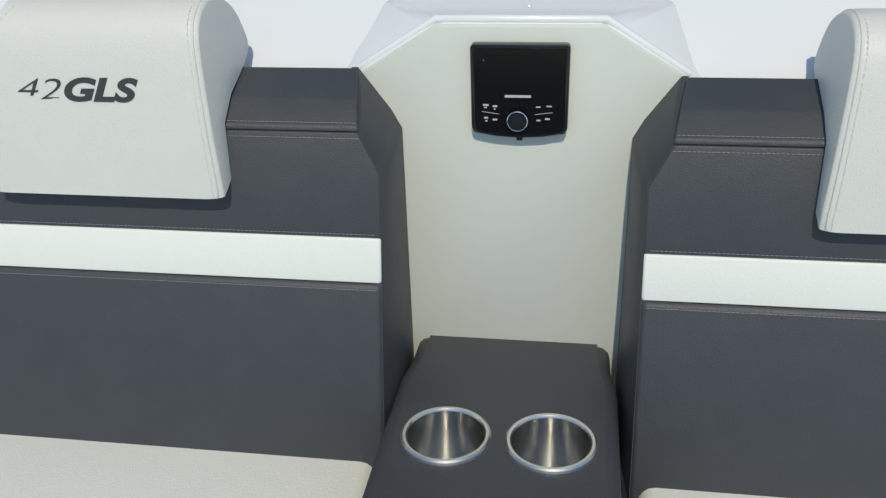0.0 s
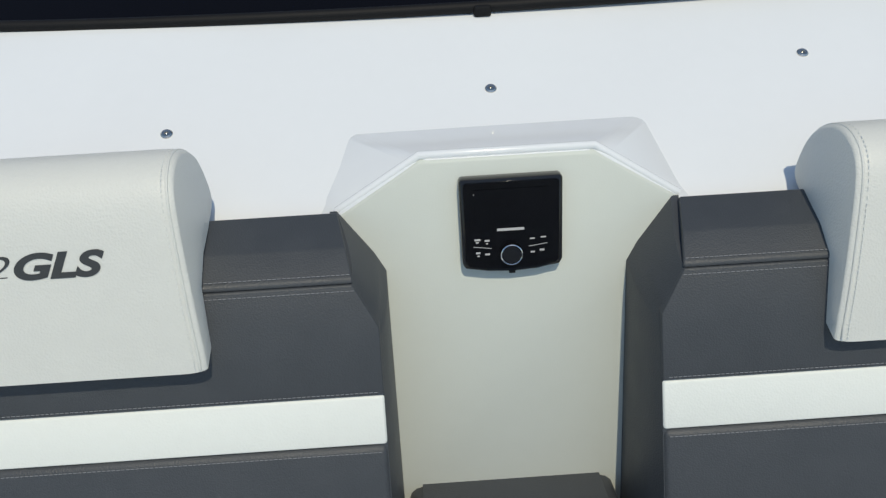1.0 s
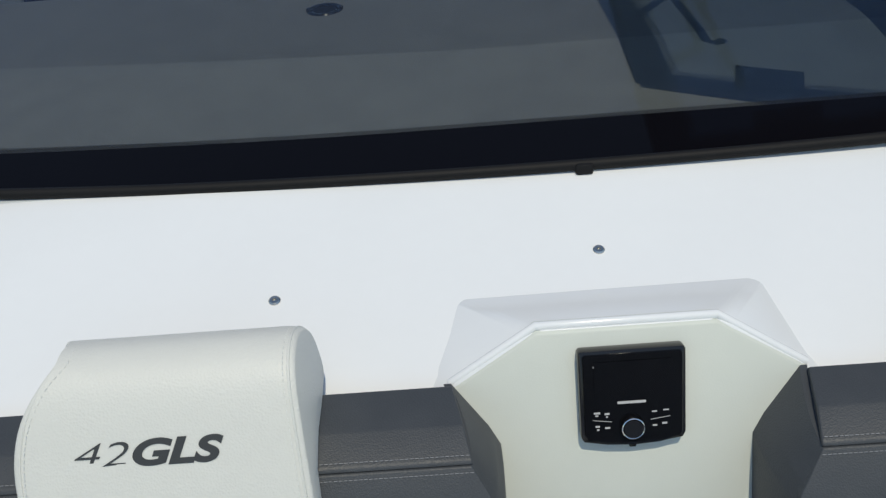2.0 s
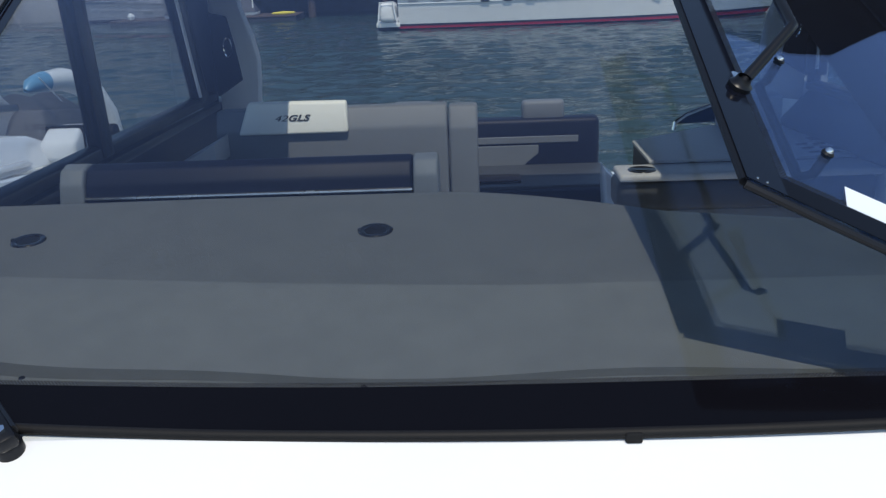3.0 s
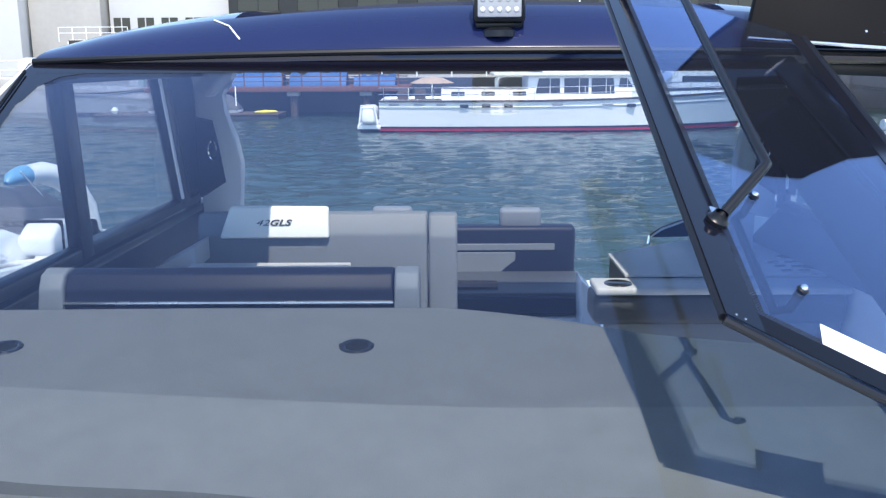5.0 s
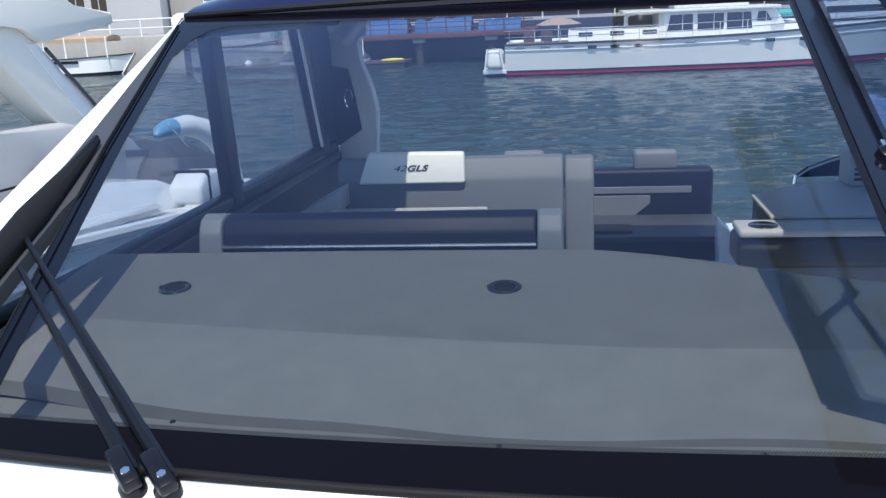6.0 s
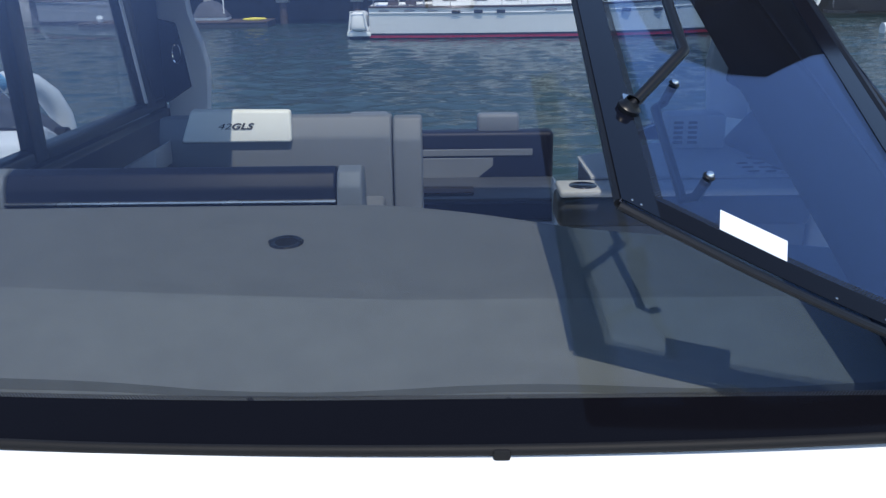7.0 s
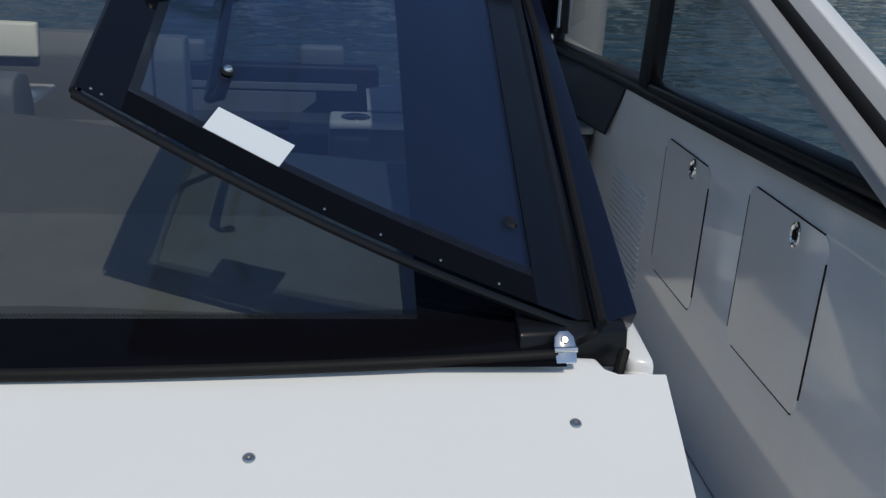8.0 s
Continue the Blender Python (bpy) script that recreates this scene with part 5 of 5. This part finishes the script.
    part("far_side", sheet(lambda u, v: (lambda p: (p[0], 2 * y - p[1], p[2]))(sec(u, v)), n, 3, (0, -0.15, 0)), hull, t)
    part("transom", prism([(x0, y - beam * 0.74, WL), (x0, y + beam * 0.74, WL), (x0, y + beam * 0.86, sheer0), (x0, y - beam * 0.86, sheer0)], (0.1, 0, 0), 0.01, 1), hull, t)
    part("rub_rail", tube([Vector(sec(i / 20, 0.985)) + Vector((0, -0.03, 0)) for i in range(21)], 0.045, 6), WOODP, t)
    return t, sec


yt, sec = ship("motor_yacht", -3.0, 12.0, YY, 0.30, 0.62, "classic white motor yacht with red boot stripe and deck saloon")
part("swim_platform", box((-3.9, YY - 1.7, WL + 0.02), (-2.95, YY + 1.7, WL + 0.20), 0.03), HULLW, yt)
part("tender", box((-3.75, YY - 1.9, WL + 0.22), (-3.1, YY - 0.6, 0.10), 0.18, 4), HULLW, yt, "white tender on the stern platform")
part("tender_cradle", tube([(-3.8, YY - 1.92, WL + 0.2), (-3.7, YY - 1.95, 0.12), (-3.2, YY - 1.95, 0.12), (-3.05, YY - 1.92, WL + 0.2)], 0.04, 6), HULLW, yt)
for x0, x1, z0, z1, y, nm in ((-0.5, 3.0, 0.28, 0.72, 1.5, "trunk_cabin"), (3.0, 7.2, 0.28, 1.24, 1.45, "saloon"), (1.6, 7.5, 1.24, 1.36, 1.75, "saloon_roof"), (3.6, 6.4, 1.36, 1.75, 1.2, "flybridge"), (3.3, 5.6, 2.15, 2.25, 1.3, "bimini"), (7.2, 8.6, 0.28, 0.62, 1.3, "fore_cabin")):
    part(nm, box((x0, YY - y, z0), (x1, YY + y, z1), 0.05, 2), HULLW, yt)
for x in (3.4, 5.4):
    part("bimini_post", tube([(x, YY - 1.15, 1.7), (x, YY - 1.15, 2.2)], 0.03, 5), CHROME, yt)
part("roof_prow", prism([(7.15, YY - 1.45, 0.60), (7.75, YY - 1.45, 0.60), (7.35, YY - 1.45, 1.24), (7.15, YY - 1.45, 1.24)], (0, 2.9, 0), 0.03, 2), HULLW, yt)
for x0, x1, a, c in ((3.30, 4.28, 0.14, 0.0), (4.46, 5.44, 0, 0), (5.56, 6.5, 0, -0.06), (6.66, 7.22, 0.05, -0.22)):
    z0 = 0.52 if x0 < 6.6 else 0.78
    w = part("window", prism([(x0, YY - 1.475, z0), (x1, YY - 1.475, z0), (x1 + c, YY - 1.475, 1.14), (x0 + a, YY - 1.475, 1.14)], (0, 0.04, 0), 0.01, 1), WINDK, yt)
    for k in (1,):
        xm = x0 + a / 2 + (x1 - x0 - a) * 0.62
        part("mullion", box((xm - 0.010, YY - 1.485, z0), (xm + 0.010, YY - 1.47, 1.14)), HULLW, w)
for x in (-0.1, 1.12, 2.38):
    part("porthole", box((x, YY - 1.53, 0.46), (x + 0.55, YY - 1.48, 0.63), 0.05, 3), WINDK, yt)
part("handrail", tube([(-0.4, YY - 1.52, 0.76), (2.9, YY - 1.52, 0.76)], 0.02, 5), WOODP, yt)
for x in (0.25, 1.12, 2.0, 6.9, 8.2):
    p = Vector(sec((x + 3.0) / 15.0, 0.74))
    part("hull_port", box((x, p.y - 0.09, 0.02), (x + 0.34, p.y + 0.05, 0.15), 0.02, 2), WINDK, yt)
for x in (-2.6, -1.6, -0.7, 3.9, 5.9):
    p = Vector(sec((x + 3.0) / 15.0, 0.78))
    part("scupper", box((x, p.y - 0.07, 0.10), (x + 0.45, p.y + 0.05, 0.17), 0.02, 1), GREYP, yt)
part("sheer_line", tube([Vector(sec(i / 20, 0.80)) + Vector((0, -0.02, 0)) for i in range(21)], 0.02, 5), GELG, yt)
for i in range(15):
    x = -2.8 + i * 1.0
    p = Vector(sec((x + 3.0) / 15.0, 1.0))
    part("stanchion", tube([p, p + Vector((0, 0, 0.5))], 0.016, 5), CHROME, yt)
for h in (0.25, 0.5):
    part("rail", tube([Vector(sec(i / 20, 1.0)) + Vector((0, 0, h)) for i in range(20)], 0.016, 5), CHROME, yt)
part("awning", lathe([(0.95, 0), (0.5, 0.20), (0, 0.28)], 8, Matrix.Translation((-0.9, YY + 0.5, 0.92))), CANV, yt, "tan parasol over the aft deck")
part("awning_pole", tube([(-0.9, YY + 0.5, 0.3), (-0.9, YY + 0.5, 1.2)], 0.03, 6), CHROME, yt)
part("dinghy", box((7.3, YY - 1.25, 0.90), (8.3, YY + 0.4, 1.14), 0.10, 3), TEALC, yt, "teal dinghy cover on the foredeck")
for x, y in ((-2.3, -0.9), (-1.6, -0.7), (-0.2, -0.8)):
    part("deck_chair", box((x, YY + y, 0.30), (x + 0.45, YY + y + 0.1, 0.72), 0.04, 2, box((x, YY + y, 0.42), (x + 0.45, YY + y + 0.5, 0.48), 0.02, 1)), WOODP, yt)
part("davit", tube([(1.75, YY - 1.2, 0.5), (1.75, YY - 1.2, 1.1), (1.85, YY - 1.2, 1.22), (2.2, YY - 1.2, 1.28)], 0.09, 6), HULLW, yt)
part("mast", tube([(5.2, YY, 1.7), (5.2, YY, 4.5)], [0.06, 0.03], 6), HULLW, yt)
yt.location.z += 0.10 * K

# further yacht behind its bow
y2, s2 = ship("sailing_yacht", 9.5, 17.5, 45.5, 0.6, 0.9, "grey-white yacht moored beyond the motor yacht", 1.9)
part("cabin", box((10.5, 44.6, 0.6), (14.5, 46.4, 1.35), 0.1, 2), HULLW, y2)
part("window", box((11.0, 44.57, 0.85), (13.8, 44.62, 1.15), 0.02, 1), WINDK, y2)

# pier with blue tarpaulins, quay and buildings
pier = thing("pier", (-8, 50, WL), "low pier deck on piles with blue tarpaulins", "pier", kind="structure")
part("deck", box((-16, 48, 0.36), (-2.2, 52, 0.62), 0.02), REDW, pier)
for x in (-14.6, -8.3, -4.5):
    # dark tone of the piles paints in the shade cast by the deck
    part("pile", tube([(x, 48.5, WL - 1), (x, 48.5, 0.36)], 0.2, 8), WOODP, pier)
    part("pile_cap", box((x - 0.32, 48.2, 0.14), (x + 0.32, 48.8, 0.355), 0.03), CONC, pier)
for i in range(14):
    part("post", tube([(-15.8 + i, 48.1, 0.62), (-15.8 + i, 48.1, 1.42)], 0.035, 5), REDW, pier)
for z in (0.9, 1.15, 1.4):
    part("handrail", tube([(-15.9, 48.1, z), (-2.3, 48.1, z)], 0.025, 5), REDW, pier)
for x0, x1, z in ((-14.5, -9.0, 1.45), (-8.6, -5.6, 1.55), (-5.2, -3.0, 1.3)):
    tp = thing("tarpaulin", (x0, 50, 0.62), "blue tarpaulin over stacked goods on the pier", "tarpaulin", "tarpaulins")
    part("cover", sheet(lambda u, v: (x0 + u * (x1 - x0), 48.9 + v * 1.6, 0.62 + (z - 0.62) * (1 - (2 * v - 1) ** 4) * (0.75 + 0.35 * noise.noise((u * 6, v * 3, x0)))), 20, 8, (0, 0, -0.03)), TARPB, tp)
# added dark sheet: paints the shade under the pier and along the quay
solo("pier_shade_backing", box((-23, 52.2, WL - 1), (58, 52.98, 0.95), 0.02), BLDD, "near-black backing standing in for shade under pier and quay", "wall", "structure")
solo("quay", box((-70, 53, WL - 1), (60, 80, 1.0), 0.05), CONC, "concrete promenade along the harbour", "quay", "structure")
def building(x0, x1, y, h, material, label, cols, rows, trim=BLDW):
    t = thing("waterfront_building", ((x0 + x1) / 2, y, 1.0), label, "building", "waterfront buildings")
    part("wall", box((x0, y, 1.0), (x1, y + 10, 1.0 + h), 0.05), material, t)
    part("roof", box((x0 - 0.4, y - 0.4, 1.0 + h), (x1 + 0.4, y + 10.4, 1.25 + h), 0.05), trim, t)
    cw, rh = (x1 - x0) / max(cols, 1), h / rows
    for i in range(cols):
        for j in range(rows):
            a, z = x0 + i * cw + cw * 0.16, 1.0 + j * rh + rh * 0.2
            w = part("window", box((a, y - 0.06, z), (a + cw * 0.68, y + 0.05, z + rh * 0.62), 0.02, 1), WINDK, t)
            for k in (2,):
                part("mullion", box((a + cw * 0.17 * k - 0.03, y - 0.09, z), (a + cw * 0.17 * k + 0.03, y - 0.05, z + rh * 0.62)), trim, w, smooth=False)
            part("sill", box((a - 0.1, y - 0.16, z - 0.12), (a + cw * 0.68 + 0.1, y + 0.05, z), 0.02, 1), trim, w)
    return t
building(-46, -31.2, 60, 9, BLDW, "white waterfront building with tall dark glass", 9, 2)
building(-31, -27.2, 59, 9, BLDW, "plain white rendered waterfront building", 0, 1)
building(-27, -22.4, 60, 9, CONC, "plain grey waterfront building", 0, 1, CONC)
building(-22.2, -14.4, 61, 9, BLDW, "white columned building with large dark windows", 5, 2)
building(-14.2, 24, 60, 10, BLDD, "long dark clad building above the quay", 10, 3, BLDD)
building(26, 44, 62, 7, BLDW, "white waterfront building with dark windows", 6, 2)
rl = thing("promenade_railing", (-30, 53.5, 1.0), "white tubular railing along the promenade", "railing")
part("rail", tube([(-60, 53.3, 2.0), (20, 53.3, 2.0)], 0.04, 5), HULLW, rl)
part("rail", tube([(-60, 53.3, 1.5), (20, 53.3, 1.5)], 0.03, 5), HULLW, rl)
for i in range(40):
    part("post", tube([(-60 + 2 * i, 53.3, 1.0), (-60 + 2 * i, 53.3, 2.0)], 0.04, 5), HULLW, rl)

# launch with a tan canopy
la, s3 = ship("canopy_launch", -30.6, -25.8, 50, 0.05, 0.2, "small white launch with a tan canopy", 1.0, 14, HULLD)
part("canopy", sheet(lambda u, v: (-30.1 + u * 4.0, 49.2 + v * 1.6, 1.12 + 0.14 * math.sin(v * math.pi)), 8, 6, (0, 0, -0.24)), CANV, la)
for x in (-30.0, -28.7, -27.4, -26.2):
    part("canopy_post", tube([(x, 49.2, 0.0), (x, 49.2, 1.2)], 0.04, 5), HULLW, la)
part("name_bars", box((-29.8, 48.93, -0.22), (-27.9, 48.99, -0.08), 0.01), BLACKM, la)
pn_ = thing("pontoon", (-13, 46, WL), "low dark floating pontoon with a weathered timber deck", "pontoon", kind="structure")
part("float", box((-17.6, 45.0, WL - 0.2), (-8.5, 47.2, WL + 0.22), 0.05), BLDD, pn_)
part("deck", box((-17.6, 44.95, WL + 0.225), (-8.5, 47.2, WL + 0.30), 0.02), WOODP, pn_)
for x in (-15.2, -11.9):
    solo("pontoon_pile", tube([(x, 47.6, WL - 1), (x, 47.6, 1.9)], 0.24, 10), CONC, "pale concrete pile behind the pontoon", "pile", group="pontoon piles")
for x, w, h in ((-14.4, 1.3, 0.55), (-11.4, 1.7, 0.95)):
    hp = thing("covered_dinghy", (x, 46, WL + 0.3), "small dinghy under a grey cover on the pontoon", "dinghy", "covered dinghies")
    part("hull", box((x - w / 2, 45.5, WL + 0.30), (x + w / 2, 46.6, WL + 0.52), 0.09, 3), HULLW, hp)
    part("cover", sheet(lambda u, v: (x - w / 2 + u * w, 45.45 + v * 1.2, WL + 0.48 + h * (math.sin(math.pi * u) * math.sin(math.pi * v)) ** 0.6 * (0.8 + 0.3 * noise.noise((u * 4, v * 4, x)))), 14, 10, (0, 0, -0.02)), GREYC, hp)
    part("post", tube([(x + w * 0.42, 45.6, WL + 0.3), (x + w * 0.42, 45.6, WL + 1.6)], 0.03, 6), HULLW, hp)
solo("float_buoy", lathe([(0, -0.18), (0.13, -0.13), (0.18, 0), (0.13, 0.13), (0, 0.18)], 14, Matrix.Translation((-16.6, 45.3, WL + 0.47))), HULLW, "white round buoy lying on the pontoon", "buoy")
ky = thing("kayak", (-9.2, 45.2, WL), "yellow kayak lying on the pontoon's end", "kayak")
part("hull", lathe([(0, -0.62), (0.05, -0.5), (0.09, 0), (0.05, 0.5), (0, 0.62)], 12, frame_m((-9.15, 45.25, WL + 0.385), (0, 0, 1), (1, 0, 0.02))), YELL, ky)

# cruiser behind the pontoon
cr, s6 = ship("cabin_cruiser", -21.5, -15.0, 51, 0.3, 0.9, "grey-white flybridge cruiser moored by the quay", 1.6, 16, HULLD, GREYP)
part("cabin", box((-20.8, 49.9, 0.3), (-16.6, 52.0, 2.3), 0.12, 2), GREYP, cr)
part("window", box((-20.4, 49.86, 1.5), (-17.2, 49.92, 2.0), 0.03, 1), WINDK, cr)
part("flybridge", box((-20.6, 50.0, 2.3), (-17.4, 51.9, 3.1), 0.12, 2), HULLW, cr)
part("flybridge_screen", prism([(-20.5, 49.97, 2.85), (-17.6, 49.97, 2.85), (-17.9, 49.97, 3.08), (-20.5, 49.97, 3.08)], (0, 0.04, 0)), WINDK, cr)
for z in (3.45, 3.75):
    part("rail", tube([(-21.0, 50.0, z), (-17.3, 50.0, z)], 0.02, 6), HULLW, cr)
for i in range(6):
    part("stanchion", tube([(-21.0 + 0.74 * i, 50.0, 3.0), (-21.0 + 0.74 * i, 50.0, 3.75)], 0.02, 6), HULLW, cr)

# boats and piles to starboard
for x, y, n_ in ((24, 46, 0), (30, 50, 1)):
    sb, s5 = ship("moored_boat", x, x + 8, y, 0.4, 0.8, "white moored boat with blue sail cover", 1.5, 14, HULLD)
    part("cabin", box((x + 2, y - 0.8, 0.4), (x + 5, y + 0.8, 1.0), 0.15, 2), HULLW, sb)
    part("mast", tube([(x + 4, y, 0.5), (x + 4, y, 11)], 0.08, 6), CHROME, sb)
    part("boom", tube([(x + 0.5, y, 1.9), (x + 4, y, 1.9)], 0.16, 8), TARPB, sb)
for i, x in enumerate((22.5, 27, 33, 38)):
    solo("mooring_pile", tube([(x, 44 + i, WL - 1), (x, 44 + i, 2.2)], 0.2, 8), CONC, "weathered concrete mooring pile", "pile", group="mooring piles")
solo("mooring_pile", tube([(3.24, 10.2, WL - 1), (3.24, 10.2, 2.6)], 0.22, 14), CONC, "weathered pale concrete pile beside the boat", "pile", group="mooring piles")
inf = thing("inflatable", (18.3, 36.5, WL), "white inflatable dinghy afloat", "dinghy")
part("tubes", tube([(17.3, 37.3, -0.7), (19.3, 37.4, -0.7), (20.1, 36.7, -0.65), (19.3, 36.0, -0.7), (17.3, 36.1, -0.7)], 0.26, 10), HULLW, inf)

# neighbouring boat to port
nb = thing("neighbour_boat", (-6.0, 7.5, WL), "white sports boat moored alongside with a slanted radar arch", "boat")
def nb_f(side):
    def f(u, v):
        y = -3.0 + u * 12.9
        half = 2.0 * min(1.0, (max(0.0, y + 3.0) / 6.0)) ** 0.55
        z = WL - 0.1 + v * ((0.61 - 0.128 * (y - 6.25) if y > 4 else 0.90 + 0.02 * (4 - y)) - 0.04 - WL + 0.1)
        return (-6.0 + side * half * (0.80 + 0.20 * v ** 0.7), y - 0.5 * (1 - v) * max(0, 1 - u * 2), z)
    return f
for sd in (1, -1):
    part("hull_side", sheet(nb_f(sd), 30, 6, (-sd * 0.08, 0, 0)), HULLW, nb)
    part("rub_rail", tube([Vector(nb_f(sd)(i / 24, 0.86)) + Vector((sd * 0.02, 0, 0)) for i in range(25)], 0.03, 8), GELG, nb)
    part("gunwale", tube([nb_f(sd)(i / 24, 1.0) for i in range(25)], 0.055, 8), GEL, nb)
part("deck", sheet(lambda u, v: Vector(nb_f(1)(u, 0.96)).lerp(Vector(nb_f(-1)(u, 0.96)), v), 30, 6, (0, 0, -0.04)), GEL, nb)
part("transom", prism([(-4.05, 9.88, 0.14), (-7.95, 9.88, 0.14), (-7.7, 9.88, WL - 0.1), (-4.3, 9.88, WL - 0.1)], (0, 0.06, 0), 0.02, 2), HULLW, nb)
part("coaming", prism([(-4.25, 5.0, 0.60), (-4.25, 8.75, 0.30), (-4.25, 9.2, 0.22), (-4.30, 9.30, 0.40), (-4.4, 8.95, 0.56), (-4.45, 8.22, 0.68), (-4.45, 7.62, 0.72), (-4.45, 7.15, 0.66), (-4.45, 5.0, 0.85)], [(-0.5, 0.0, 0.02)] * 9, 0.03, 3), GEL, nb)
part("coaming_step", prism([(-4.20, 5.0, 0.72), (-4.20, 8.6, 0.36), (-4.26, 8.6, 0.40), (-4.26, 5.0, 0.77)], (-0.2, 0, 0), 0.012, 2), GEL, nb)
cbn = part("cabin", prism([(-5.15, 5.0, 0.5), (-5.15, 10.45, 0.20), (-5.15, 10.40, 0.55), (-5.2, 10.1, 0.84), (-5.3, 9.0, 1.147), (-5.3, 7.8, 1.20), (-5.3, 5.0, 1.30)], [(-1.6, 0, 0)] * 7, 0.06, 3), PALEV, nb, "pale grey cabin side")
part("trim_line", tube([(-5.14, 5.0, 0.86), (-5.14, 8.3, 0.72)], 0.012, 6), BLACKM, cbn)
part("lettering_bars", prism([(-5.14, 9.75, 0.66), (-5.14, 10.3, 0.59), (-5.14, 10.3, 0.66), (-5.14, 9.75, 0.74)], (0.012, 0, 0.0)), GREYV, cbn)
part("cleat", tube([(-5.2, 8.15, 0.80), (-5.1, 8.25, 0.86), (-5.1, 8.45, 0.82)], 0.03, 6), BLACKM, nb)
arch_top = [(9.263, 2.40), (9.549, 2.248), (10.301, 2.19), (10.329, 2.067), (8.886, 1.923), (8.604, 2.081), (8.105, 2.122), (7.0, 2.15), (7.0, 2.60)]
part("arch_top", prism([(-5.35, y, z) for y, z in arch_top], (-2.9, 0, 0), 0.02, 2), WARMW, nb)
leg = [(8.0, 2.13), (8.6, 2.09), (8.886, 1.93), (9.615, 1.318), (10.1, 0.85), (9.40, 0.83), (9.014, 1.158), (8.057, 1.955)]
for x in (-5.42, -7.9):
    lg = part("arch_leg", prism([(x, y, z) for y, z in leg], (-0.28, 0, 0), 0.02, 2), WARMW, nb)
    part("leg_face", prism([(x + 0.012, 8.87, 1.93), (x + 0.012, 9.605, 1.318), (x + 0.012, 10.08, 0.87), (x + 0.012, 9.80, 0.87), (x + 0.012, 9.36, 1.28), (x + 0.012, 8.70, 1.93)], (-0.03, 0, 0), 0.006, 1), GEL, lg)
    part("leg_bar", tube([(x + 0.04, 8.96, 1.87), (x + 0.04, 9.66, 1.30), (x + 0.04, 10.05, 0.95)], 0.02, 6), GREYC, lg)
part("cover", sheet(lambda u, v: (-5.78 + u * 1.2 + 0.06 * math.sin(v * 9), 10.0 + v * 1.75, -0.25 + 0.92 * math.sin(math.pi * min(1, 0.12 + u * 0.82)) ** 0.5 * math.sin(math.pi * (0.14 + v * 0.82)) ** 0.5 + 0.07 * noise.noise((u * 4, v * 5, 2.0)) + 0.05 * abs(math.sin(v * 8 + u * 5))), 26, 26, (0, 0, -0.03)), GREYC, nb, "grey canvas engine cover with folds")
part("engine_bracket", box((-6.6, 9.9, -0.6), (-4.9, 13.0, -0.2), 0.05, 2), HULLW, nb)
part("cowling", tube([(-5.38, 11.50, 0.74), (-5.32, 11.85, 0.73), (-5.22, 12.1, 0.64), (-5.12, 12.3, 0.46), (-5.04, 12.42, 0.20), (-5.0, 12.5, -0.20)], [0.12, 0.14, 0.15, 0.15, 0.14, 0.12], 14), HULLW, nb, "white curved outboard cowling")
part("cowling_band", tube([(-5.44, 11.15, 0.69), (-5.42, 11.24, 0.735), (-5.40, 11.36, 0.745), (-5.38, 11.52, 0.742)], [0.03, 0.085, 0.11, 0.128], 14), LBLUE, nb, "blue front of the cowling")
part("fender_box", prism([(-3.98, 8.98, 0.29), (-3.98, 9.80, 0.21), (-3.98, 9.84, 0.42), (-3.98, 9.55, 0.56), (-3.98, 9.20, 0.59), (-3.98, 8.98, 0.48)], (-0.35, 0, 0), 0.05, 3), GEL, nb, "white moulded stern box")
part("box_strap", prism([(-3.97, 9.18, 0.27), (-3.97, 9.22, 0.265), (-3.97, 9.22, 0.605), (-3.97, 9.18, 0.60)], (-0.37, 0, 0), 0.006, 1), BLACKM, nb)
part("box_latch", box((-3.985, 9.50, 0.33), (-3.965, 9.54, 0.42), 0.004, 1), GREYV, nb)
part("shore_socket", lathe([(0.0, 0.1), (0.10, 0.06), (0.10, -0.06), (0.0, -0.1)], 12, frame_m((-4.2, 10.4, 0.30), (0, 1, 0), (1, 0, 0))), BLACKM, nb)
part("antenna", tube([(-5.0, 10.62, 0.90), (-4.9, 11.2, 0.35)], 0.008, 5), HULLW, nb)
